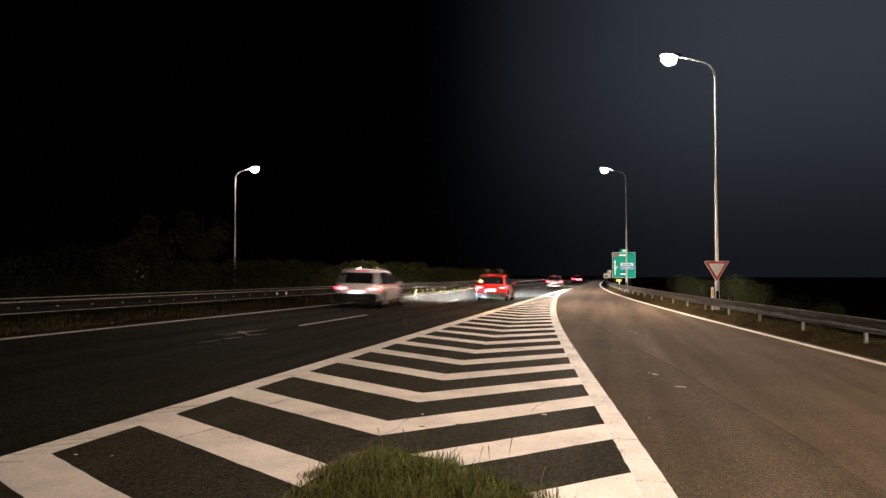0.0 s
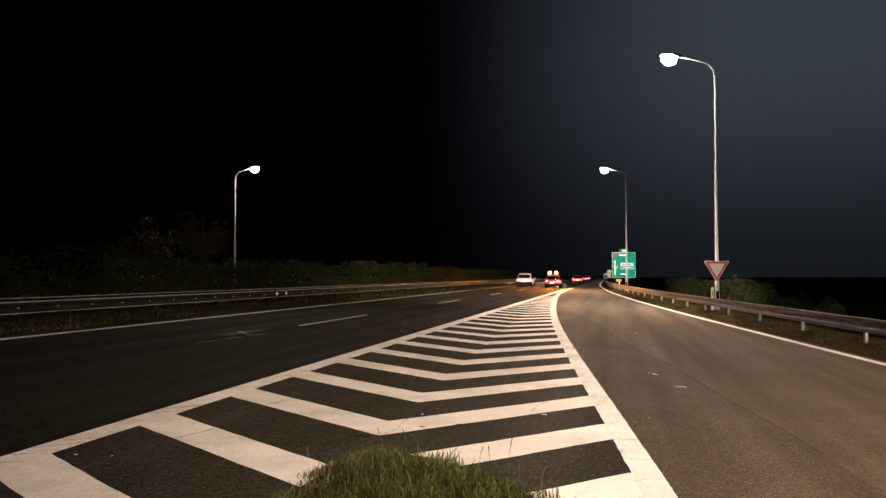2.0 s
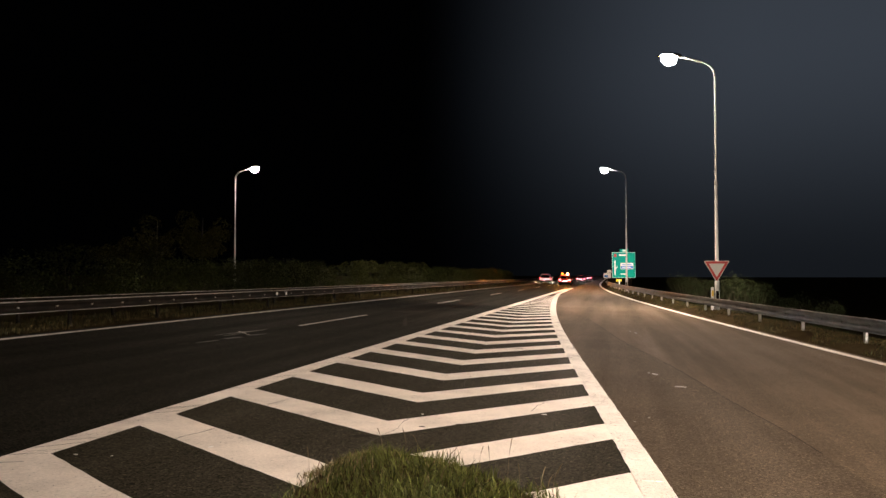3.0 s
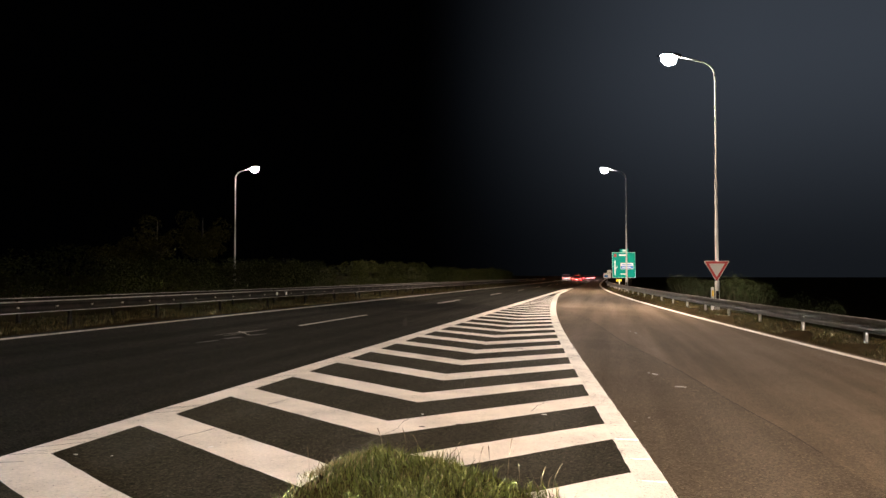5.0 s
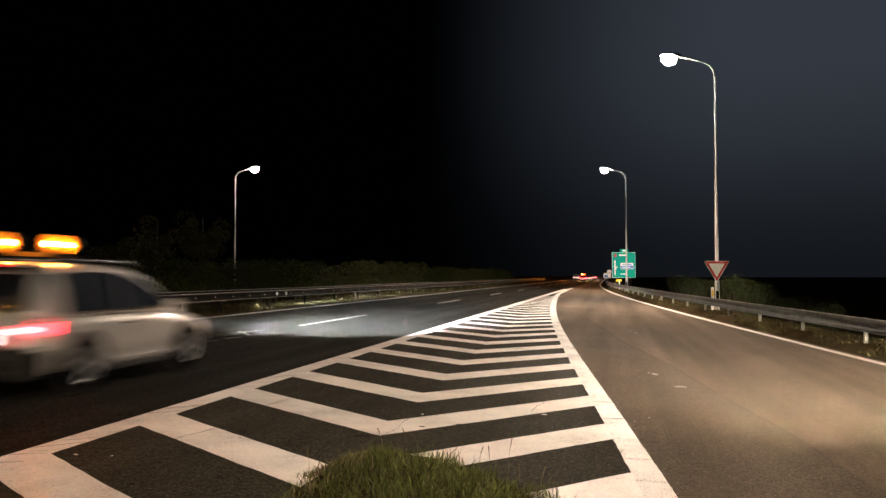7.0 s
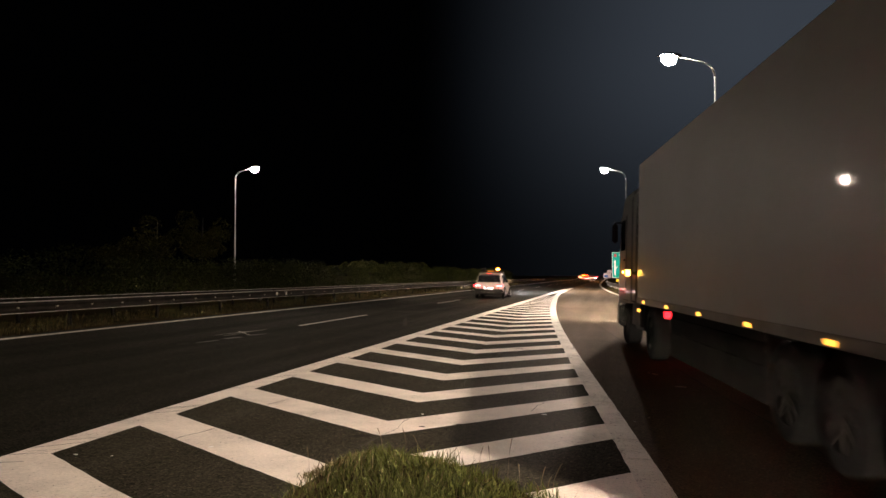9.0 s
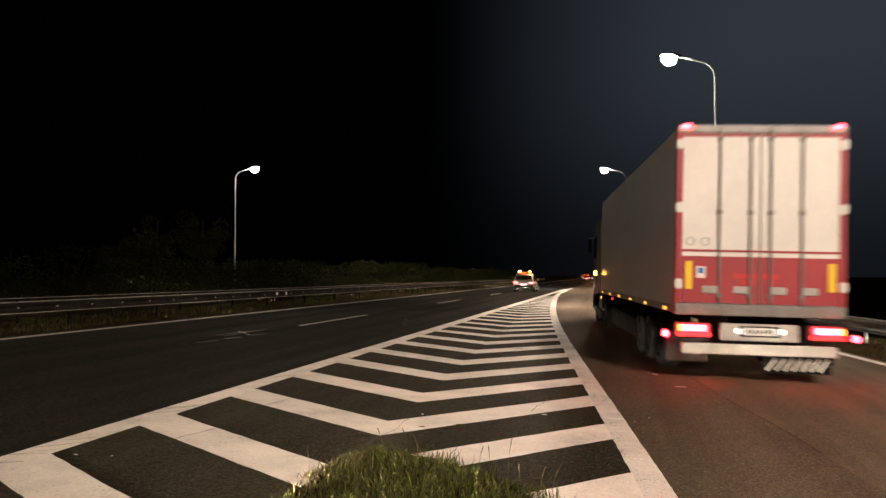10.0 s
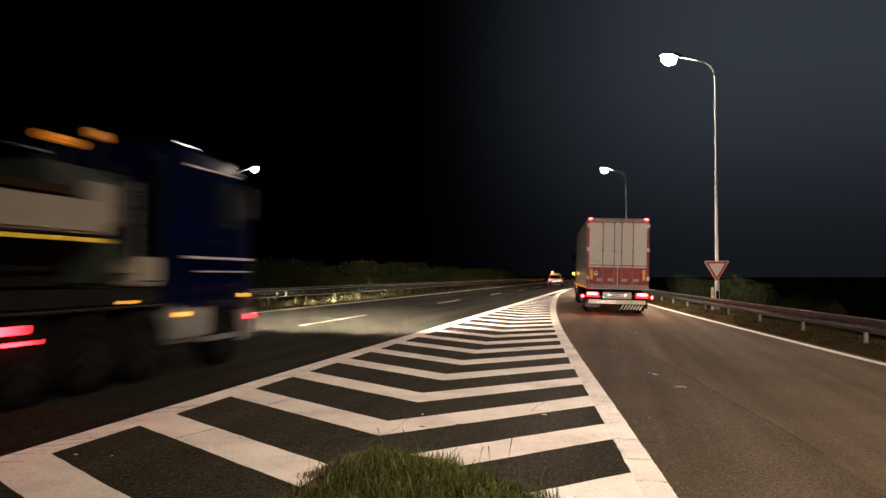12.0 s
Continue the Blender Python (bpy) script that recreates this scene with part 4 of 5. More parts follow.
def make_car(name, label, group, paint, L, W, Ht, beam, tail, suv=True, rails=True):
    """A hatchback or estate with its glass, lamps, bumpers, mirrors and wheels."""
    ob = thing(name, label, "car", group)
    hw, r = W / 2, 0.34 if suv else 0.31
    zb, belt = (0.26, Ht * 0.60) if suv else (0.22, Ht * 0.61)

    def ring(y, z0, z1, w, crown):
        half = [(0, z0), (w * 0.86, z0), (w * 0.97, z0 + 0.10), (w, z0 + 0.28), (w * 0.985, z1 - 0.16), (w * 0.95, z1 - 0.04), (w * 0.86, z1), (0, z1 + crown)]
        return [(x, y, z) for x, z in half] + [(-x, y, z) for x, z in reversed(half[1:-1])]
    st = [(0.0, zb + 0.16, belt - 0.08, hw * 0.86), (0.06, zb + 0.06, belt - 0.02, hw * 0.93), (0.35, zb, belt, hw * 0.99), (L * 0.35, zb, belt, hw), (L * 0.62, zb, belt - 0.01, hw),
          (L * 0.72, zb, belt - 0.06, hw * 0.99), (L * 0.88, zb, belt - 0.16, hw * 0.96), (L - 0.14, zb + 0.02, belt - 0.26, hw * 0.88), (L, zb + 0.14, belt - 0.36, hw * 0.74)]
    part("body", loft([ring(y, a, b, w, 0.02 if y < L * 0.7 else 0.05) for y, a, b, w in st]), paint, ob, smooth=True)

    def ring2(y, z0, z1, w0, w1):
        half = [(0, z0), (w0, z0), (w0 * 0.985, z0 + 0.05), (w1 + 0.02, z1 - 0.09), (w1 - 0.05, z1 - 0.01), (w1 * 0.5, z1 + 0.02), (0, z1 + 0.025)]
        return [(x, y, z) for x, z in half] + [(-x, y, z) for x, z in reversed(half[1:-1])]
    w0, w1, zr = hw * 0.95, hw * 0.76, Ht - 0.03
    gh = [(0.07, belt - 0.06, belt + 0.02, w0 * 0.95, w0 * 0.93), (0.20, belt - 0.05, zr - 0.30, w0 * 0.96, w0 * 0.86), (0.36, belt - 0.05, zr - 0.05, w0 * 0.97, w1), (0.7, belt - 0.04, zr, w0, w1 + 0.01),
          (L * 0.30, belt - 0.04, zr + 0.015, w0, w1 + 0.02), (L * 0.42, belt - 0.04, zr - 0.005, w0, w1 + 0.02), (L * 0.50, belt - 0.04, zr - 0.06, w0, w1 + 0.01), (L * 0.57, belt - 0.05, zr - 0.16, w0, w1 + 0.03),
          (L * 0.65, belt - 0.07, zr - 0.33, w0 * 0.99, w1 + 0.08), (L * 0.76, belt - 0.12, belt - 0.03, w0 * 0.96, w0 * 0.9)]
    part("cabin", loft([ring2(*g) for g in gh]), paint, ob, smooth=True)
    at_y = lambda y: [float(np.interp(y, [g[0] for g in gh], [g[k] for g in gh])) for k in (1, 2, 3, 4)]

    def side_pane(s, y0, y1, proud):
        """Glass that follows the cabin's side between two places along the car."""
        rings = []
        for y in np.linspace(y0, y1, 9):
            a, b, u, v = at_y(y)
            foot, head = (u * 0.985, a + 0.05), (v + 0.02, b - 0.09)
            zlo, zhi = belt + 0.03, max(belt + 0.05, b - 0.10)
            xs = [foot[0] + (head[0] - foot[0]) * (z - foot[1]) / max(0.02, head[1] - foot[1]) for z in (zlo, zhi)]
            rings.append([(s * (xs[0] + proud), y, zlo), (s * (xs[1] + proud), y, zhi), (s * (xs[1] - 0.01), y, zhi), (s * (xs[0] - 0.01), y, zlo)])
        return loft(rings)
    # glass
    part("rear_window", quad([(-w0 * 0.84, 0.055, belt + 0.05), (w0 * 0.84, 0.055, belt + 0.05), (w1 * 0.95, 0.275, zr - 0.13), (-w1 * 0.95, 0.275, zr - 0.13)]), GLASS, ob, "dark rear window")
    screen = []
    for y in np.linspace(L * 0.505, L * 0.745, 8):
        a, b, u, v = at_y(y)
        line = [(-v * 0.93, b + 0.0), (-v * 0.5, b + 0.028), (0, b + 0.034), (v * 0.5, b + 0.028), (v * 0.93, b + 0.0)]
        screen.append([(x, y, z) for x, z in line] + [(x, y, z - 0.016) for x, z in reversed(line)])
    part("windscreen", loft(screen), GLASS, ob, "dark windscreen", smooth=True)
    for s in (1, -1):
        for y0, y1 in ((0.52, 0.93), (1.0, L * 0.40), (L * 0.415, L * 0.68)):
            part("side_window", side_pane(s, y0, y1, 0.007), GLASS, ob, "dark side window", smooth=False)
        for y0, y1 in ((0.92, 1.01), (L * 0.395, L * 0.42)):
            part("pillar", side_pane(s, y0, y1, 0.010), BLACK, ob, "black pillar between the side windows")
        part("window_trim", box(min(s * (w0 * 0.985), s * (w0 + 0.012)), max(s * (w0 * 0.985), s * (w0 + 0.012)), 0.5, L * 0.69, belt + 0.005, belt + 0.03, 0.004), CHROME if suv else BLACK, ob)
        part("mirror", box(s * (hw + 0.02), s * (hw + 0.21), L * 0.625, L * 0.625 + 0.13, belt + 0.0, belt + 0.15, 0.04), paint, ob)
        part("door_handle", box(s * hw * 0.985, s * (hw + 0.015), L * 0.42, L * 0.42 + 0.2, belt - 0.17, belt - 0.135, 0.008), CHROME, ob)
        part("cladding", box(min(s * (hw - 0.12), s * (hw + 0.008)), max(s * (hw - 0.12), s * (hw + 0.008)), L * 0.28, L * 0.71, zb - 0.06, zb - 0.035 + 0.01, 0.006), BLACK, ob)
        part("sill", box(s * (hw - 0.1), s * (hw + 0.012), L * 0.27, L * 0.70, zb - 0.03, zb + 0.09, 0.02), BLACK if not suv else CHROME, ob)
        lamp = loft([[(s * hw * 0.55, y, belt - 0.21), (s * hw * 0.985, y + (0.08 if y < 0.03 else 0.2), belt - 0.22), (s * hw * 0.975, y + (0.08 if y < 0.03 else 0.2), belt - 0.08), (s * hw * 0.60, y, belt - 0.12)] for y in (-0.012, 0.07)])
        tl = part("tail_light", lamp, tail, ob, "glowing red tail light")
        part("lamp_core", box(min(s * hw * 0.60, s * hw * 0.88), max(s * hw * 0.60, s * hw * 0.88), -0.022, -0.005, belt - 0.19, belt - 0.14, 0.004), TAIL_CORE, tl, "pale core of the tail light")
        if rails:
            part("roof_rail", tube([(s * (w1 - 0.04), 0.55, zr + 0.01), (s * (w1 - 0.04), 0.65, zr + 0.06), (s * (w1 - 0.04), L * 0.48, zr + 0.055), (s * (w1 - 0.04), L * 0.51, zr)], [0.018] * 4, 8), CHROME, ob)
        headlight(ob, s * hw * 0.66, L + 0.02, 0.66, 0.11, beam)
    part("spoiler", box(-w1 * 0.95, w1 * 0.95, 0.22, 0.42, zr - 0.05, zr - 0.01, 0.015), paint, ob)
    part("brake_light", box(-0.16, 0.16, 0.212, 0.222, zr - 0.04, zr - 0.02), TAIL, ob, "thin red high brake light")
    # The black also stands in for the shade low on the tail.
    part("rear_bumper", box(-hw * 0.97, hw * 0.97, -0.06, 0.26, zb - 0.02, zb + (0.34 if suv else 0.24), 0.05), CHASSIS, ob, "black lower bumper, its black partly painted shade")
    part("bumper_strip", box(-hw * 0.5, hw * 0.5, -0.068, -0.05, zb + 0.12, zb + 0.15, 0.004), CHROME if suv else BLACK, ob)
    part("front_bumper", box(-hw * 0.72, hw * 0.72, L - 0.1, L + 0.03, zb, zb + 0.2, 0.03), BLACK, ob)
    plate = part("number_plate", box(-0.26, 0.26, -0.028, -0.006, belt - 0.37, belt - 0.26, 0.004), PLATE_GLOW, ob, "white plate glowing by itself")
    for k in range(7):
        if k != 3:
            part("plate_bar", box(-0.20 + 0.06 * k, -0.165 + 0.06 * k, -0.032, -0.028, belt - 0.345, belt - 0.285), BLACK, plate)
    for s in (1, -1):
        part("exhaust", tube([(s * hw * 0.55, -0.07, zb + 0.03), (s * hw * 0.55, 0.15, zb + 0.03)], [0.035, 0.035], 10), CHROME, ob)
    part("floor_pan", box(-hw * 0.85, hw * 0.85, 0.2, L - 0.3, zb - 0.05, zb + 0.05), BLACK, ob)
    wm = wheel_meshes(r, 0.22, 5, ALLOY)
    wheels = []
    for y in (0.88, L - 0.88):
        for s in (1, -1):
            arch = bmesh.new()
            bmesh.ops.create_circle(arch, cap_ends=True, segments=24, radius=r + 0.06, matrix=pose(s * (hw + 0.004), y, r + 0.01, 0, 90, 0))
            g = bmesh.ops.extrude_face_region(arch, geom=arch.faces[:])
            bmesh.ops.translate(arch, verts=[v for v in g["geom"] if isinstance(v, bmesh.types.BMVert)], vec=(-s * 0.05, 0, 0))
            part("wheel_arch", arch, BLACK, ob)
            wheels.append(put_wheel(ob, wm, s * (hw - 0.06), y, r))
    return ob, wheels


def tipping_lamp(parent, x, y, z, r, core, name="beacon"):
    """A drum-shaped warning lamp facing rearwards; tipped down on its base plate it shows no light."""
    part("lamp_base", tube([(x, y, z - 0.012), (x, y, z + 0.004)], [r * 1.12, r * 1.12], 18), BLACK, parent)
    shell = bmesh.new()
    add_tube(shell, [(0, 0.04, 0), (0, 0.0, 0), (0, -r, 0)], [r * 0.7, r, r], 20, False)
    add_tube(shell, [(0, 0.03, 0), (0, 0.0, 0), (0, -r, 0)], [r * 0.65, r * 0.95, r * 0.95], 20, False)
    add_tube(shell, [(0, 0.045, 0), (0, 0.035, 0)], [r * 0.72, r * 0.72], 20)
    drum = part(name, shell, BLACK, parent, "drum of an amber warning lamp", at=pose(x, y, z + r + 0.014))
    # Oversized so that its orange reads as the halo round the core.
    part("amber_lamp", tube([(0, -r * 0.80, 0), (0, -r * 0.70, 0)], [r * 0.94, r * 0.94], 20), AMBER, drum, "glowing amber lens, widened for the lamp's halo")
    part("lamp_core", tube([(0, -r * 0.90, 0), (0, -r * 0.82, 0)], [r * 0.22, r * 0.22], 14), core, drum, "bright core")
    return drum


def beacon_pair(car, z, y):
    """Two amber warning beacons on a bar, and two small flashers at the rear window."""
    bar = part("beacon_bar", box(-0.62, 0.62, y - 0.03, y + 0.03, z - 0.08, z - 0.03, 0.01), BLACK, car, "dark bar on the roof")
    for x in (-0.5, 0.44):
        part("bar_foot", box(x, x + 0.06, y - 0.03, y + 0.03, z - 0.16, z - 0.08), BLACK, bar)
    turning = []
    for x in (-0.40, 0.40):
        turning.append(tipping_lamp(car, x, y, z - 0.02, 0.17, BEACON_CORE))
    flash = [tipping_lamp(car, x, 0.0, 1.0, 0.09, FLASH_CORE, "window_flasher") for x in (-0.56, 0.36)]
    return turning, flash


def light_bar(car, z, y):
    """An amber light bar with a beacon at each end, and a flasher at the rear window."""
    bar = part("light_bar", box(-0.60, 0.60, y - 0.05, y + 0.05, z, z + 0.03, 0.008), BLACK, car, "amber warning light bar")
    part("middle_lens", box(-0.26, 0.22, y - 0.06, y + 0.06, z + 0.03, z + 0.085, 0.01), AMBER_DIM, bar, "slim amber middle lens")
    part("end_block", box(0.21, 0.26, y - 0.11, y + 0.11, z + 0.01, z + 0.13, 0.01), BLACK, bar)
    for x in (-0.45, 0.45):
        part("bar_foot", box(x - 0.03, x + 0.03, y - 0.04, y + 0.04, z - 0.07, z), BLACK, bar)
    turning = [tipping_lamp(car, x, y, z + 0.045, r, BEACON_BAR_CORE) for x, r in ((-0.44, 0.15), (0.44, 0.13))]
    flash = [tipping_lamp(car, x, 0.0, 1.06, 0.07, FLASH_CORE, "window_flasher") for x in (-0.36, 0.42)]
    return turning, flash


def make_trailer():
    """A box trailer seen from behind: two white and red doors, lamps, bumper, side and axles."""
    ob = thing("semi_trailer", "box trailer with white and red rear doors and pale grey sides", "trailer")
    L, w, z0, z1 = 13.6, 1.275, 1.14, 3.98
    body = box(-w + 0.01, w - 0.01, 0.10, L, z0, z1, 0.02)
    part("box_body", body, TARP, ob, "pale grey smooth side walls")
    part("rear_frame", box(-w, -w + 0.09, 0.0, 0.16, z0 - 0.05, z1, 0.012), DOOR_RED, ob, "red door frame")
    part("rear_frame", box(w - 0.09, w, 0.0, 0.16, z0 - 0.05, z1, 0.012), DOOR_RED, ob, "red door frame")
    part("header", box(-w, w, -0.01, 0.16, z1 - 0.10, z1 + 0.02, 0.012), STEEL, ob, "grey steel header")
    part("rear_sill", box(-w, w, -0.03, 0.16, z0 - 0.12, z0 + 0.06, 0.012), STEEL, ob, "grey steel rear sill")
    for s in (-1, 1):
        x0, x1 = sorted((s * 0.012, s * (w - 0.095)))
        door = part("rear_door", box(x0, x1, 0.02, 0.10, z0 + 0.065, z1 - 0.105, 0.008), DOOR_WHITE, ob, "white rear door with a red lower part")
        part("lower_panel", box(x0 + 0.004, x1 - 0.004, 0.012, 0.022, z0 + 0.07, 1.94), DOOR_RED, door, "red lower panel")
        part("stripe", box(x0 + 0.004, x1 - 0.004, 0.010, 0.022, 1.94, 1.98), DOOR_WHITE, door)
        part("stripe", box(x0 + 0.004, x1 - 0.004, 0.010, 0.022, 2.01, 2.045), DOOR_RED, door)
        part("top_band", box(x0 + 0.004, x1 - 0.004, 0.012, 0.022, z1 - 0.16, z1 - 0.11), DOOR_RED, door)
        for f in (0.28, 0.66):
            x = s * (0.62 if f > 0.3 else 0.15)
            rod = part("lock_rod", tube([(x, -0.012, z0 - 0.02), (x, -0.012, z1 - 0.02)], [0.02, 0.02], 10), STEEL, door, "galvanised lock rod")
            for zz in (1.3, 2.6, 3.75):
                part("rod_keeper", box(x - 0.04, x + 0.04, -0.03, 0.03, zz, zz + 0.07, 0.008), STEEL, rod)
        for x in (0.28, 0.75):
            part("latch_plate", box(s * x - 0.12, s * x + 0.12, -0.016, 0.014, 1.36, 1.48, 0.012), BUMPER_PALE, door, "grey latch plate")
        for zz in (1.42, 2.62, 3.62):
            part("hinge", box(min(s * (w - 0.1), s * (w + 0.02)), max(s * (w - 0.1), s * (w + 0.02)), -0.03, 0.06, zz, zz + 0.16, 0.02), DOOR_WHITE, ob, "white hinge")
        x = s * (w - 0.2)
        part("amber_reflector", box(x - 0.055, x + 0.055, 0.004, 0.018, 1.42, 1.86, 0.004), SIGN_YELLOW, door, "tall yellow reflector")
        cx = s * 1.0
        lamp = part("lamp_box", box(cx - 0.27, cx + 0.27, -0.06, 0.1, 0.68, 0.90, 0.02), DOOR_RED, ob)
        part("tail_light", box(cx - 0.2, cx + 0.2, -0.075, -0.058, 0.77, 0.87, 0.01), TAIL_HOT, lamp, "bright red tail light")
        part("lamp_core", box(cx - 0.15, cx + 0.12, -0.079, -0.074, 0.80, 0.845, 0.004), TAIL_CORE, lamp, "pale core of the tail light")
        part("tail_lens", box(cx - 0.26, cx + 0.26, -0.07, -0.058, 0.69, 0.75, 0.01), TAIL, lamp, "red lens")
        part("indicator", box(cx + s * 0.205 - 0.04, cx + s * 0.205 + 0.04, -0.075, -0.058, 0.77, 0.87, 0.008), AMBER_SOFT, lamp, "amber indicator lens")
        part("top_light", box(s * (w - 0.2), s * (w - 0.06), -0.03, 0.02, z1 - 0.03, z1 + 0.03, 0.01) if s > 0 else box(-w + 0.06, -w + 0.2, -0.03, 0.02, z1 - 0.03, z1 + 0.03, 0.01), TAIL_HOT, ob, "small red top marker light")
        st = part("side_stalk", tube([(s * 1.2, 0.0, 0.76), (s * 1.42, -0.02, 0.72)], [0.015, 0.02], 8), BLACK, ob)
        part("stalk_light", box(s * 1.42 - 0.05, s * 1.42 + 0.05, -0.06, 0.02, 0.67, 0.77, 0.02), TAIL_HOT, st, "red outline light on a stalk")
        # side guards and markers
        part("side_guard", box(min(s * 1.2, s * 1.24), max(s * 1.2, s * 1.24), 5.2, 10.2, 0.55, 0.67, 0.01), CHASSIS, ob)
        part("side_guard", box(min(s * 1.2, s * 1.24), max(s * 1.2, s * 1.24), 5.2, 10.2, 0.80, 0.92, 0.01), CHASSIS, ob)
        part("bottom_rail", box(min(s * 1.2, s * 1.28), max(s * 1.2, s * 1.28), 0.17, L, z0 - 0.10, z0 + 0.02, 0.01), STEEL, ob)
        for k in range(6):
            y = 0.9 + 2.35 * k
            part("side_marker", box(min(s * 1.27, s * 1.30), max(s * 1.27, s * 1.30), y - 0.06, y + 0.06, z0 - 0.08, z0 - 0.03, 0.006), AMBER_SOFT, ob, "small amber side marker")
        part("side_skirt", box(min(s * 1.17, s * 1.20), max(s * 1.17, s * 1.20), 5.15, 10.3, 0.26, 1.05, 0.01), CHASSIS, ob, "dark side skirt")
        part("landing_leg", box(s * 0.95 - 0.06, s * 0.95 + 0.06, 10.6, 10.72, 0.35, 1.1), CHASSIS, ob)
        part("mud_flap", box(s * 0.98 - 0.33, s * 0.98 + 0.33, 0.55, 0.57, 0.24, 0.62), CHASSIS, ob)
    flap = part("spray_flap", box(0.10, 1.12, 0.12, 0.135, 0.14, 0.42), RUBBER, ob, "dark flap with pale slanted stripes")
    for k in range(7):
        part("flap_stripe", box(-0.014, 0.014, 0.108, 0.119, -0.12, 0.12, m=pose(0.22 + 0.13 * k, 0, 0.28, 0, 35, 0)), DOOR_WHITE, flap)
    part("bumper", box(-1.17, 1.17, -0.02, 0.1, 0.42, 0.58, 0.015), BUMPER_PALE, ob, "pale underrun bumper")
    mid = part("plate_holder", box(-0.58, 0.58, -0.04, 0.1, 0.64, 0.90, 0.01), BUMPER_PALE, ob, "pale middle panel")
    part("plate_frame", box(-0.30, 0.30, -0.046, -0.038, 0.70, 0.87, 0.004), BLACK, mid)
    part("number_plate", box(-0.26, 0.26, -0.052, -0.041, 0.73, 0.84, 0.004), PLATE, mid)
    for k in range(7):
        part("plate_bar", box(-0.20 + 0.06 * k, -0.165 + 0.06 * k, -0.056, -0.052, 0.75, 0.82), BLACK, mid)
    for x in (-0.33, 0.33):
        part("plate_lamp", box(x - 0.03, x + 0.03, -0.07, -0.041, 0.76, 0.82, 0.006), WHITE_LAMP, mid, "small white lamp")
    part("label", box(-0.96, -0.82, 0.010, 0.0125, 1.60, 1.78), SIGN_WHITE, ob, "small blue and white label")
    part("label_mark", box(-0.93, -0.85, 0.0085, 0.0105, 1.67, 1.76), SIGN_BLUE, ob)
    for x in (-1.06, -0.83):
        ringm = loft_ring([(0.055, -0.003), (0.066, -0.003), (0.066, 0.003), (0.055, 0.003)], 20)
        part("round_sticker", ringm, STEEL, ob, "round grey sticker", at=pose(x, 0.016, 2.17, 0, 0, 90))
    for x0, x1 in ((-0.40, -0.02), (0.02, 0.28)):
        part("emblem", box(x0, x1, 0.006, 0.0125, 1.60, 1.68), SIGN_RED, ob, "bright red plain emblem")
        part("emblem", box(x0 + 0.14, x1 - 0.05, 0.006, 0.0125, 1.50, 1.58), SIGN_RED, ob, "bright red plain emblem")
    part("frame_rail", box(-0.5, -0.4, 0.3, 12.0, 0.85, 1.13), CHASSIS, ob)
    part("frame_rail", box(0.4, 0.5, 0.3, 12.0, 0.85, 1.13), CHASSIS, ob)
    wm = wheel_meshes(0.5, 0.36, 8, CHASSIS)
    wheels = []
    for y in (1.9, 3.2, 4.5):
        part("axle", tube([(-1.0, y, 0.5), (1.0, y, 0.5)], [0.07, 0.07], 10), CHASSIS, ob)
        for s in (1, -1):
            part("mudguard", box(s * 1.05 - 0.2, s * 1.05 + 0.2, y - 0.5, y + 0.5, 1.03, 1.06, 0.01), CHASSIS, ob)
            wheels.append(put_wheel(ob, wm, s * 1.05, y, 0.5))
    return ob, wheels


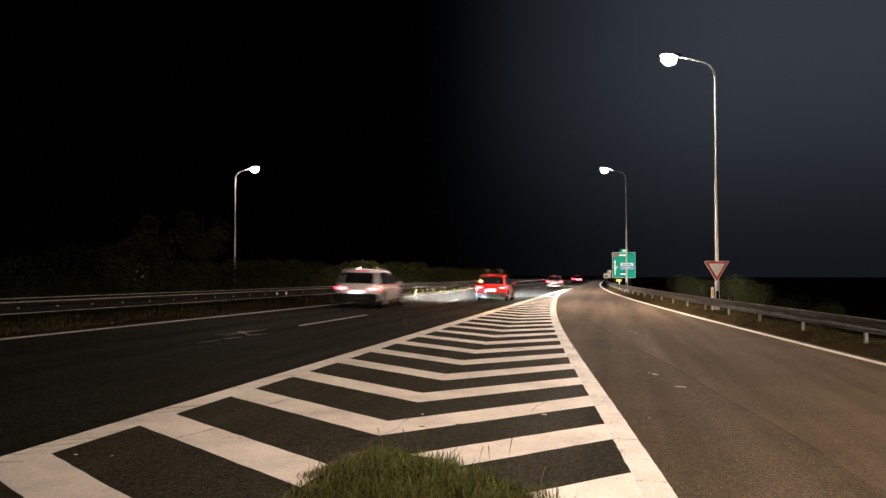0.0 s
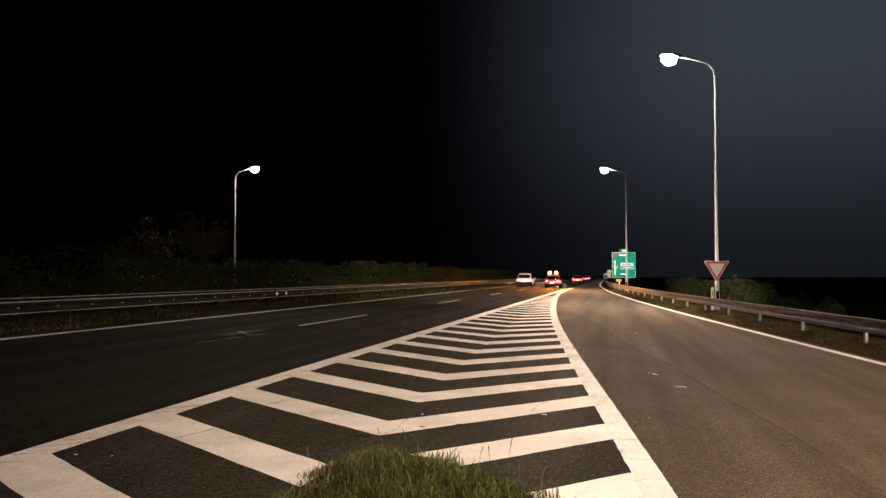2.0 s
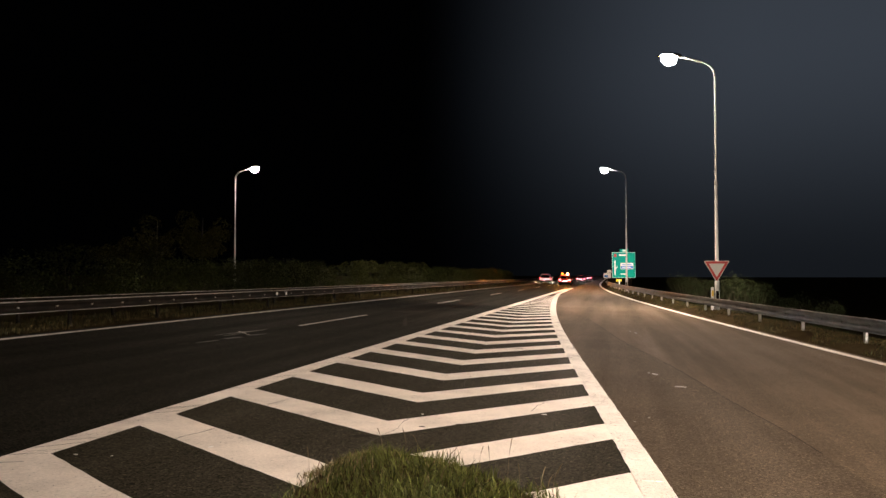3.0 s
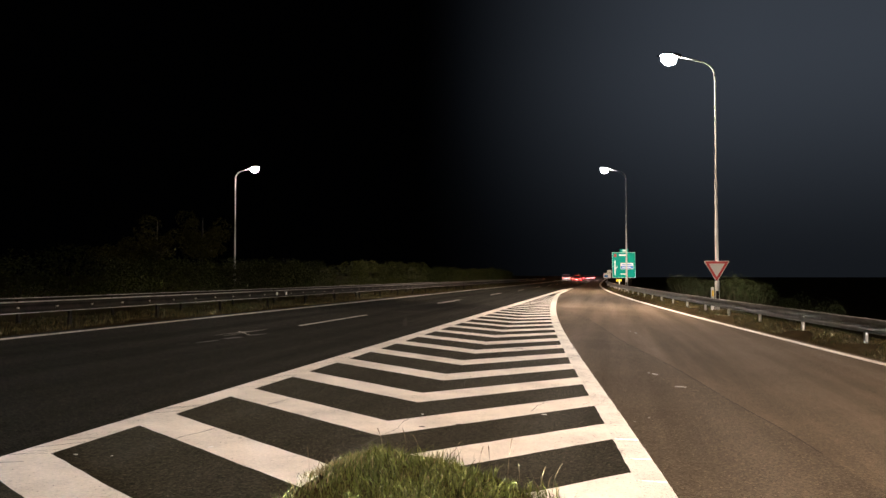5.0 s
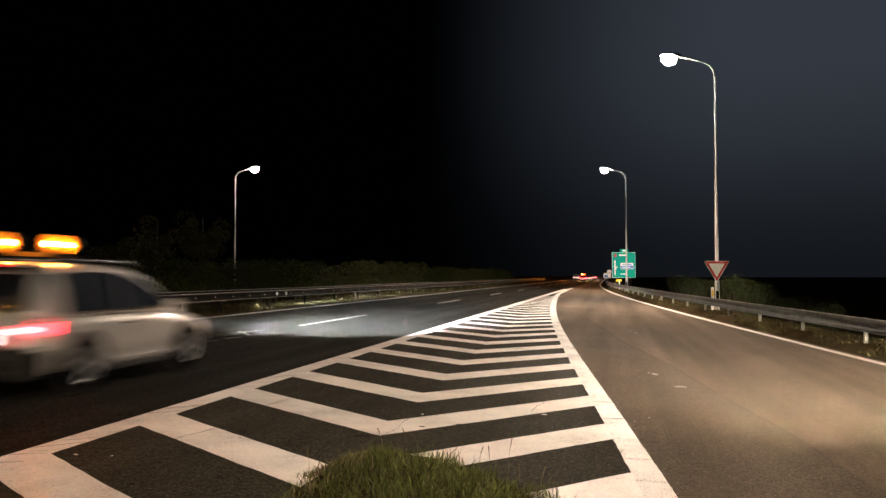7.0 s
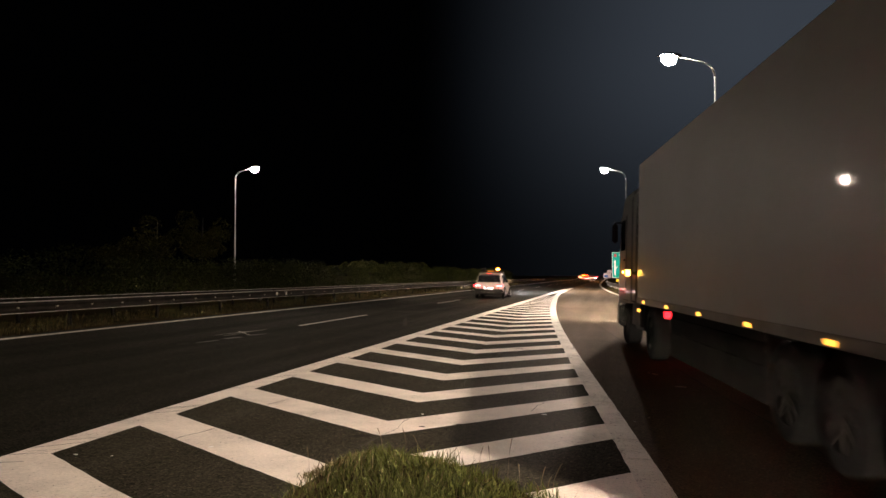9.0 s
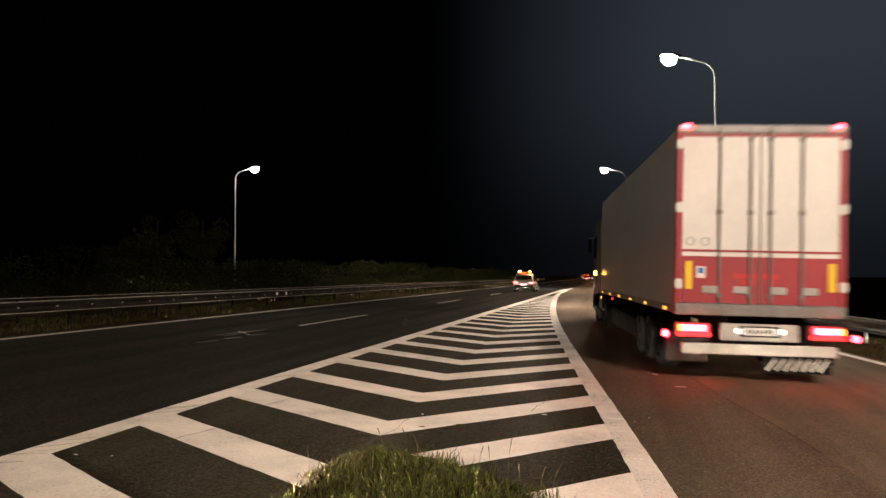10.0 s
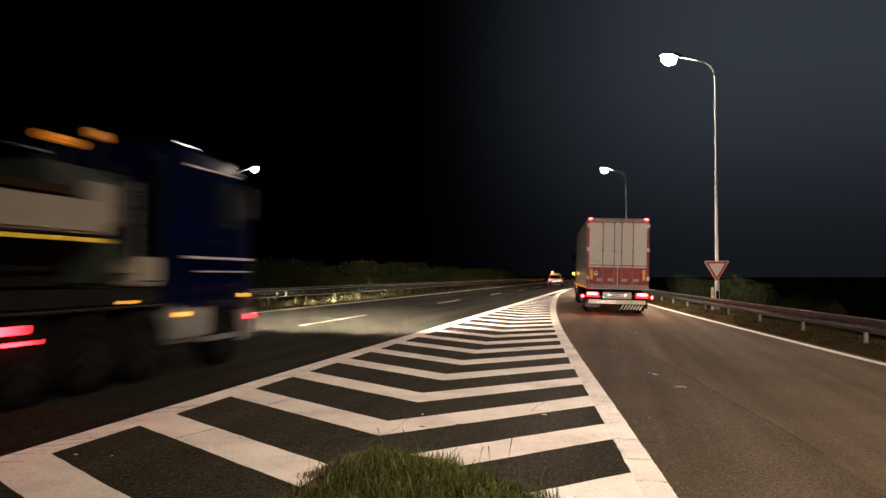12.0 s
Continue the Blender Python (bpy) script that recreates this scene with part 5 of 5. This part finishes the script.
def make_tractor(name, label, paint, beam, rear_axles, length, trim, rim, top=3.66, front=1.35, tank=(-1.35, -0.1)):
    """A lorry's tractor unit, origin under its rear end."""
    ob = thing(name, label, "truck")
    L = length
    cab0 = L - 2.3

    def ring(y, z0, z1, w):
        half = [(0, z0), (w, z0), (w, z1 - 0.35), (w - 0.06, z1 - 0.1), (w - 0.22, z1), (0, z1 + 0.03)]
        return [(x, y, z) for x, z in half] + [(-x, y, z) for x, z in reversed(half[1:-1])]
    part("cab", loft([ring(cab0, 1.0, top - 0.04, 1.2), (ring(cab0 + 0.1, 0.98, top, 1.24)), ring(L - 0.75, 0.95, top - 0.04, 1.25), ring(L - 0.4, 0.9, 3.2, 1.25), ring(L - 0.1, 0.75, 2.5, 1.24), ring(L, 0.55, 2.0, 1.2)]), paint, ob, smooth=False)
    part("windscreen", quad([(-1.1, L - 0.39, 3.1), (1.1, L - 0.39, 3.1), (1.12, L - 0.08, 2.25), (-1.12, L - 0.08, 2.25)]), GLASS, ob)
    part("bumper", box(-1.25, 1.25, L - 0.35, L + 0.06, 0.35, 0.95, 0.05), trim, ob)
    part("sun_visor", box(-1.15, 1.15, L - 0.5, L - 0.2, 3.05, 3.2, 0.03), BLACK, ob)
    for s in (1, -1):
        a, b = sorted((s * 1.235, s * 1.262))
        door = part("door", box(a, b, L - 1.45, L - 0.42, 1.15, 3.05, 0.01), paint, ob)
        part("side_window", box(min(s * 1.25, s * 1.27), max(s * 1.25, s * 1.27), L - 1.35, L - 0.52, 2.2, 2.95, 0.01), GLASS, door, "dark side window")
        part("door_handle", box(min(s * 1.26, s * 1.285), max(s * 1.26, s * 1.285), L - 1.4, L - 1.2, 1.95, 2.0), CHROME, door)
        part("step", box(min(s * 0.95, s * 1.24), max(s * 0.95, s * 1.24), L - 1.5, L - 0.5, 0.42, 0.5, 0.01), trim, ob)
        part("mirror", box(min(s * 1.34, s * 1.48), max(s * 1.34, s * 1.48), L - 0.5, L - 0.40, 2.4, 2.9, 0.04), BLACK, ob)
        part("mirror_arm", tube([(s * 1.22, L - 0.45, 2.92), (s * 1.42, L - 0.45, 2.92)], [0.02, 0.02], 8), BLACK, ob)
        part("fuel_tank", box(min(s * 0.68, s * 1.22), max(s * 0.68, s * 1.22), cab0 + tank[0], cab0 + tank[1], 0.45, 1.08, 0.08), trim if front > 1 else STEEL, ob, "grey metal fuel tank")
        part("tail_light", box(min(s * 0.72, s * 1.15), max(s * 0.72, s * 1.15), -0.03, 0.02, 0.85, 0.97, 0.01), TAIL, ob, "red tail light")
        part("side_marker", box(min(s * 1.22, s * 1.25), max(s * 1.22, s * 1.25), cab0 + tank[0] + 0.1, cab0 + tank[0] + 0.3, 0.85, 0.91, 0.01), AMBER_SOFT, ob, "amber side marker")
        part("roof_marker", box(min(s * 0.75, s * 0.95), max(s * 0.75, s * 0.95), L - 1.95, L - 1.55, top - 0.02, top + 0.03, 0.01), WHITE_LAMP, ob, "small white roof marker")
        part("frame_rail", box(s * 0.42 - 0.05, s * 0.42 + 0.05, 0.0, L - 0.5, 0.7, 0.98), CHASSIS, ob)
        headlight(ob, s * 0.92, L + 0.08, 0.72, 0.13, beam)
        part("fairing", box(min(s * 1.17, s * 1.22), max(s * 1.17, s * 1.22), cab0 - 0.5, cab0 + 0.02, 1.05, top - 0.2, 0.02), paint, ob)
    part("coupling_plate", box(-0.45, 0.45, 0.7, 1.6, 0.98, 1.12, 0.02), CHASSIS, ob)
    wm = wheel_meshes(0.5, 0.34, 8, rim)
    wheels = []
    for y in [L - front] + rear_axles:
        part("axle", tube([(-0.95, y, 0.5), (0.95, y, 0.5)], [0.07, 0.07], 10), CHASSIS, ob)
        for s in (1, -1):
            part("mudguard", box(s * 1.05 - 0.2, s * 1.05 + 0.2, y - 0.5, y + 0.5, 1.02, 1.05, 0.01), BLACK, ob)
            wheels.append(put_wheel(ob, wm, s * 1.05, y, 0.5))
    return ob, wheels


def make_low_trailer():
    """The swan-neck trailer that the blue tractor pulls; origin under its front end, +Y forward."""
    ob = thing("low_trailer", "cream swan-neck trailer with a yellow stripe and equipment tower", "trailer")
    part("neck", box(-1.25, 1.25, -11.0, -0.45, 1.95, 2.35, 0.03), BODY_CREAM, ob, "cream side panel")
    part("load", box(-1.15, 1.15, -10.8, -0.95, 2.35, 2.50, 0.05), EARTH, ob, "brown load above the panel")
    for s in (1, -1):
        part("stripe", box(min(s * 1.24, s * 1.262), max(s * 1.24, s * 1.262), -11.0, -0.50, 1.85, 1.90), SIGN_YELLOW, ob, "yellow reflecting stripe")
        part("frame_rail", box(s * 0.5 - 0.06, s * 0.5 + 0.06, -11.0, -0.3, 1.3, 1.95), CHASSIS, ob)
        part("lower_side", box(min(s * 1.15, s * 1.24), max(s * 1.15, s * 1.24), -11.0, -4.0, 0.75, 1.82, 0.02), CHASSIS, ob)
        part("tower_panel", box(min(s * 1.0, s * 1.18), max(s * 1.0, s * 1.18), -0.72, -0.22, 2.05, 2.60, 0.05), BODY_CREAM, ob, "pale worn tower panel")
        part("ladder", tube([(s * 1.12, 0.30, 1.35), (s * 1.12, 0.26, 2.7)], [0.02, 0.02], 8), STEEL, ob)
        for k in range(6):
            part("bracket", box(min(s * 0.9, s * 1.14), max(s * 0.9, s * 1.14), 0.1, 0.3, 1.45 + 0.22 * k, 1.48 + 0.22 * k), CRANE_GREY, ob)
    part("tower", box(-1.0, 1.0, -1.35, 0.45, 1.98, 2.80, 0.12), CRANE_GREY, ob, "grey green equipment tower")
    part("lower_tower", box(-0.9, 0.9, -0.4, 0.5, 1.28, 1.98, 0.06), CRANE_GREY, ob)
    part("top_rail", tube([(-1.05, -1.9, 2.86), (-1.05, -1.5, 2.86)], [0.02, 0.02], 8), CHROME, ob, "short bright rail")
    part("top_rail", tube([(1.05, -1.9, 2.86), (1.05, -1.5, 2.86)], [0.02, 0.02], 8), CHROME, ob, "short bright rail")
    for s in (1, -1):
        part("beacon_post", tube([(s * 1.0, -1.1, 2.78), (s * 1.0, -1.1, 3.0)], [0.03, 0.03], 8), BLACK, ob)
        part("beacon", box(s * 1.0 - 0.09, s * 1.0 + 0.09, -1.38, -0.82, 3.0, 3.09, 0.03), AMBER_DIM, ob, "long amber beacon")
        part("beacon_post", tube([(s * 0.98, -0.38, 2.78), (s * 0.98, -0.38, 3.17)], [0.03, 0.03], 8), BLACK, ob)
        part("beacon", tube([(s * 0.98, -0.38, 3.17), (s * 0.98, -0.38, 3.27)], [0.10, 0.08], 12), AMBER_DIM, ob, "amber beacon")
        a, b = sorted((s * 1.24, s * 1.275))
        part("side_lamp", box(a, b, -2.6, -2.05, 0.82, 0.91, 0.008), TAIL_CAR, ob, "red side lamp")
        part("side_lamp", box(a, b, -2.3, -1.85, 0.70, 0.74, 0.008), TAIL_CAR, ob, "slim red side lamp")
    wm = wheel_meshes(0.45, 0.3, 8, CHASSIS)
    wheels = []
    for y in (-7.0, -8.4, -9.8):
        part("axle", tube([(-0.95, y, 0.45), (0.95, y, 0.45)], [0.07, 0.07], 10), CHASSIS, ob)
        for s in (1, -1):
            wheels.append(put_wheel(ob, wm, s * 1.05, y, 0.45))
    return ob, wheels


# ---- build the place ----
build_ground()
main_road, gore_road, slip_road = build_roads()
build_markings(main_road, gore_road, slip_road)
build_scuffs(main_road, slip_road)
build_cracks(gore_road, main_road)
build_island()
build_verges()
build_hedge()
make_tree(61, 7.6, 3.2, pose(-33.2, 61, 0.34), "dark broad-leaved tree, dimly lit by a street lamp")
make_tree(62, 7.2, 3.0, pose(-36.6, 60, 0.34, 0, 0, 80), "dark broad-leaved tree, dimly lit by a street lamp", 4200)
make_tree(63, 5.0, 2.6, pose(-40.0, 60, 0.34, 0, 0, 150), "dark broad-leaved tree, dimly lit by a street lamp", 3600)

rail_beam, rail_post = beam_mesh(4.23, ZINC, ZINC_RIM_LIT, 0.31, False), post_mesh(0.60, POST_PALE)
spots = []
y = 20.55 - 10 * 4.2
while y < 130:
    spots.append((ramp_edge(y) + 1.05, y))
    y += 4.2
guard_rail("guard_rail", "galvanised steel guard rail on pale posts beside the slip road", spots, rail_beam, rail_post, 0.60, -1)
old_beam, old_post = beam_mesh(4.02, ZINC_SHADED, ZINC_RIM_LIT, 0.26), post_mesh(0.62, ZINC_SHADED)
median_rail = guard_rail("guard_rail", "shade-darkened weathered steel guard rail along the median", [(-13.4, -14.0 + 4.0 * k) for k in range(46)], old_beam, old_post, 0.66, 1)
for y in (30.45, 31.4):
    part("reflector", box(-13.225, -13.19, y - 0.07, y + 0.07, 0.81, 0.93, 0.01), SIGN_WHITE, median_rail, "small white reflector")
guard_rail("guard_rail", "shade-darkened weathered steel guard rail of the far carriageway", [(-14.9, -14.0 + 4.0 * k) for k in range(46)], old_beam, old_post, 0.66, -1)

LAMP_LABEL = "tall grey street lamp, lit, beside the road"
street_lamp("street_lamp", LAMP_LABEL, 4.72, 38.0, land_z(4.72, 38), 0, 11.0, LAMP_WATTS * 1.25, (15, 0), 0.6)
street_lamp("street_lamp", LAMP_LABEL, 1.52, 78.0, land_z(1.52, 78), 0, 11.05, LAMP_WATTS * 1.25)
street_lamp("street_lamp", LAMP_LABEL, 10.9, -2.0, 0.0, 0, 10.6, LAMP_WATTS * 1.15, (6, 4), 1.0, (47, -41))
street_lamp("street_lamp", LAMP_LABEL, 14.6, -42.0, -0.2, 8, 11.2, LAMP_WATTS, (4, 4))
street_lamp("street_lamp", "tall grey street lamp, lit, beyond the hedge", -35.8, 72.4, 0.35, 180, 11.1, 4000)
yield_sign()
direction_sign()
delineator(4.47, 37.6, True)
delineator(0.95, 88.0, False)

# ---- the vehicles ----
white_car, white_wheels = make_car("white_estate_car", "white estate car with lit tail lights, driving away", "traffic driving away", CAR_WHITE, 4.6, 1.84, 1.62, BEAM, TAIL_CAR)
red_car, red_wheels = make_car("red_service_car", "red hatchback with two amber warning beacons", "traffic driving away", CAR_RED, 4.2, 1.76, 1.52, BEAM, TAIL_CAR, suv=False, rails=False)
red_beacons, red_flashers = beacon_pair(red_car, 1.60, 0.75)
suv, suv_wheels = make_car("silver_service_car", "pale silver service car with an amber light bar", "traffic driving away", CAR_SILVER, 4.25, 1.80, 1.60, BEAM_COOL, TAIL_CAR)
suv_beacons, suv_flashers = light_bar(suv, 1.635, 1.0)
for z in (0.66,):
    for k in range(6):
        x = -0.62 + 0.25 * k
        part("warning_stripe", box(-0.045, 0.045, -0.012, 0.004, -0.07, 0.07, m=pose(x, -0.052, z, 0, 40 if x < 0 else -40, 0)), SIGN_RED, suv)
far_car, far_wheels = make_car("dark_car", "dark car far ahead with lit tail lights", "traffic driving away", CAR_DARK, 4.4, 1.8, 1.46, BEAM, TAIL_HOT, suv=False, rails=False)
far_car_b, far_wheels_b = make_car("dark_car", "dark car farther ahead with lit tail lights", "traffic driving away", CAR_DARK, 4.5, 1.8, 1.5, BEAM, TAIL_HOT, suv=False, rails=False)
trailer, trailer_wheels = make_trailer()
tractor, tractor_wheels = make_tractor("truck_tractor", "dark slate truck tractor pulling the box trailer", CAB_SLATE, BEAM_LORRY, [1.1], 6.0, BLACK, CHASSIS)
part("work_lamp", box(-1.46, -1.36, 2.98, 3.08, 1.60, 1.74, 0.01), AMBER_CORE, tractor, "amber lamp on the cab side")
part("lamp_arm", box(-1.40, -1.18, 3.08, 3.12, 1.63, 1.70, 0.006), BLACK, tractor)
blue_truck, blue_wheels = make_tractor("blue_truck", "dark blue heavy truck with marker lights", TRUCK_BLUE, BEAM_WARM, [1.55, 2.7, 3.85], 7.0, STEEL, CHASSIS, 3.42, 0.85, (-0.15, 1.05))
for s in (1, -1):
    a, b = sorted((s * 1.262, s * 1.278))
    # Trim and visor strips are plain pale colour that stands in for highlight streaks.
    part("trim_strip", box(a, b, 4.75, 6.9, 1.70, 1.74), BUMPER_PALE, blue_truck, "trim strip in pale paint for its highlight")
    part("trim_strip", box(a, b, 5.1, 6.9, 1.50, 1.52), BUMPER_PALE, blue_truck, "trim strip in pale paint for its highlight")
    part("visor_strip", box(min(s * 1.2, s * 1.262), max(s * 1.2, s * 1.262), 4.8, 6.3, 3.06, 3.09), BUMPER_PALE, blue_truck, "trim strip in pale paint for its highlight")
    part("grab_handle", tube([(s * 1.30, 6.42, 2.30), (s * 1.30, 6.40, 2.85)], [0.014, 0.014], 8), CHROME, blue_truck, "upright chrome grab handle")
    part("corner_marker", box(min(s * 1.255, s * 1.29), max(s * 1.255, s * 1.29), 6.62, 6.72, 1.09, 1.15, 0.01), AMBER_SOFT, blue_truck, "amber corner marker")
    part("corner_lamp", box(min(s * 1.24, s * 1.28), max(s * 1.24, s * 1.28), 6.9, 7.02, 0.72, 0.79, 0.01), TAIL_CAR, blue_truck, "red corner lamp")
    part("chassis_marker", box(min(s * 1.225, s * 1.25), max(s * 1.225, s * 1.25), 3.32, 3.42, 1.08, 1.12, 0.006), AMBER_SOFT, blue_truck, "amber side marker")
    box_part = part("tool_box", box(min(s * 0.8, s * 1.22), max(s * 0.8, s * 1.22), 3.62, 4.18, 1.30, 1.70, 0.03), BODY_CREAM, blue_truck, "pale tool box behind the cab")
    part("lid_strip", box(min(s * 1.21, s * 1.228), max(s * 1.21, s * 1.228), 3.64, 4.16, 1.36, 1.38), CHROME, box_part)
    part("exhaust_pipe", tube([(s * 1.0, 4.45, 1.2), (s * 1.0, 4.45, 3.2)], [0.09, 0.09], 10), BLACK, blue_truck)
    part("chassis_side", box(min(s * 1.0, s * 1.2), max(s * 1.0, s * 1.2), 0.3, 4.4, 1.06, 1.28, 0.02), CHASSIS, blue_truck)
low_trailer, low_wheels = make_low_trailer()


# ---- what moves ----
def on_road(x, y, turn=0.0, lift=0.0):
    return pose(x, y, -BANK * x + lift) @ pose(0, 0, 0, 0, LEAN, 0) @ pose(0, 0, 0, 0, 0, turn)


def lane_rows(x, table):
    return [(t, on_road(x, y)) for t, y in table]


def slip_path(y):
    """The line that the lorry's middle follows on the slip road."""
    return float(np.interp(y, [-130, -60, -20, 1.6, 8, 12.7, 18.2, 29, 40, 55, 75], [38, 14.5, 6.2, 3.75, 2.95, 2.28, 1.76, 0.70, -0.2, -1.2, -2.35]))


def spin(wheel, travel, r, step):
    """Turn a wheel on its axle; never a quarter turn or more between rows."""
    base = wheel.matrix_basis.translation.copy()
    rows, a = [], 0.0
    for k in range(361):
        rows.append((k / 30, Matrix.Translation(base) @ pose(0, 0, 0, -a, 0, 0)))
        a += min(step, math.degrees(max(0.0, travel((k + 1) / 30) - travel(k / 30)) / r))
    walk(wheel, rows)


def lorry_at(t):
    return float(np.interp(t, [0, 4.8, 8.8, 9.5, 10.0, 10.3, 10.5, 11.2, 12.0], [-78, -35.0, 2.4, 8.5, 13.2, 16.2, 18.4, 25.8, 34.4]))


def flashing(lamp, lit):
    """Stand a lamp up to face the rear while it is lit, and tip it down on its base in between."""
    base, step = lamp.matrix_basis.translation.copy(), 1 / 30
    angles = [(0.0, 0 if lit[0][0] == 0 else 90)]
    for a, b in lit:
        if a > 0:
            angles += [(a - 2 * step, 90), (a - step, 45), (a, 0)]
        angles.append((b, 0))
        if b < 11.9:
            angles += [(b + step, 45), (b + 2 * step, 90)]
    if angles[-1][0] < 12:
        angles.append((12.0, angles[-1][1]))
    walk(lamp, [(t, Matrix.Translation(base) @ pose(0, 0, 0, a, 0, 0)) for t, a in angles])


def motions():
    walk(white_car, lane_rows(-10.3, [(0, 31.9), (0.5, 48.8), (1, 65.3), (1.5, 81.8), (2, 97.8), (2.5, 114), (3, 130), (4, 163), (5, 193), (6.5, 236), (8.8, 290), (12, 370)]))
    walk(red_car, lane_rows(-6.6, [(0, 44.8), (0.5, 57.6), (1, 70), (1.5, 81.8), (2, 94), (2.5, 107), (3, 119.5), (4, 142), (5, 163), (6.5, 193), (8.8, 221), (9.5, 227), (12, 245)]))
    walk(far_car, lane_rows(-6.4, [(0, 94), (0.5, 115), (1, 132), (1.5, 146.5), (2, 159), (2.5, 171), (3, 181), (5, 224), (6.5, 248), (12, 310)]))
    walk(far_car_b, lane_rows(-6.4, [(0, 160), (0.5, 175), (1, 190), (2, 218), (3, 242), (5, 290), (6.5, 314), (12, 390)]))
    walk(suv, lane_rows(-7.35, [(0, -129), (4, -51), (6.5, -1.9), (6.8, 4.0), (6.9, 6.0), (7.0, 8.1), (7.1, 10.4), (7.2, 12.4), (8.0, 28.6), (8.8, 44.9), (9.5, 59.0), (10.5, 79.6), (12, 109.6)]))
    for cup in red_beacons:
        flashing(cup, [(0.27, 0.46), (1.0, 1.36), (1.78, 2.15), (2.62, 2.96), (3.45, 3.75), (4.25, 4.55), (5.08, 5.34), (5.9, 6.15), (6.92, 7.26), (7.9, 8.15), (8.72, 8.98), (9.55, 9.8), (10.05, 10.4), (11.0, 11.2), (11.7, 11.9)])
    flashing(red_flashers[0], [(0.0, 0.23), (3.2, 3.4), (6.4, 6.6)])
    flashing(red_flashers[1], [(0.47, 0.66), (1.0, 1.23), (1.56, 1.96), (2.18, 2.45), (2.68, 2.95), (5.1, 5.3)])
    flashing(suv_beacons[0], [(3.0, 3.3), (4.4, 4.7), (5.8, 6.0), (6.86, 7.11), (7.9, 8.15), (8.7, 8.86), (9.3, 9.65), (10.05, 10.36), (11.2, 11.45), (11.82, 12.0)])
    flashing(suv_beacons[1], [(3.6, 3.8), (5.1, 5.3), (6.88, 7.10), (7.5, 7.75), (8.94, 9.25), (9.84, 9.97), (10.72, 10.9), (11.52, 11.68)])
    flashing(suv_flashers[0], [(10.42, 10.62), (11.1, 11.3)])
    flashing(suv_flashers[1], [(5.3, 5.5), (7.07, 7.36), (8.2, 8.4), (11.5, 11.7)])
    rows_a, rows_b = [], []
    for k in range(61):
        t = k * 0.2
        y = lorry_at(t)
        a, b, c = [Vector((slip_path(q), q)) for q in (y, y + 12.3, y + 16.5)]
        d, e = b - a, c - b
        rows_a.append((t, on_road(a.x, a.y, math.degrees(math.atan2(-d.x, d.y)))))
        e = e.normalized() + 1.2 * d.normalized()
        hitch = a + d.normalized() * 12.3
        tail = hitch - e.normalized() * 1.2
        rows_b.append((t, on_road(tail.x, tail.y, math.degrees(math.atan2(-e.x, e.y)))))
    walk(trailer, rows_a)
    walk(tractor, rows_b)
    blue = lambda t: 13.0 + 19.0 * (t - 12.0)
    walk(blue_truck, [(t, on_road(-7.4, blue(t) - 7.0)) for t in (0, 3, 6, 9, 11, 11.5, 12)])
    walk(low_trailer, [(t, on_road(-7.4, blue(t) - 3.6)) for t in (0, 3, 6, 9, 11, 11.5, 12)])
    for w in suv_wheels:
        spin(w, lambda t: 19.6 * t, 0.34, 80)
    for w in trailer_wheels + tractor_wheels:
        spin(w, lorry_at, 0.5, 80)
    for w in blue_wheels:
        spin(w, blue, 0.5, 80)


motions()
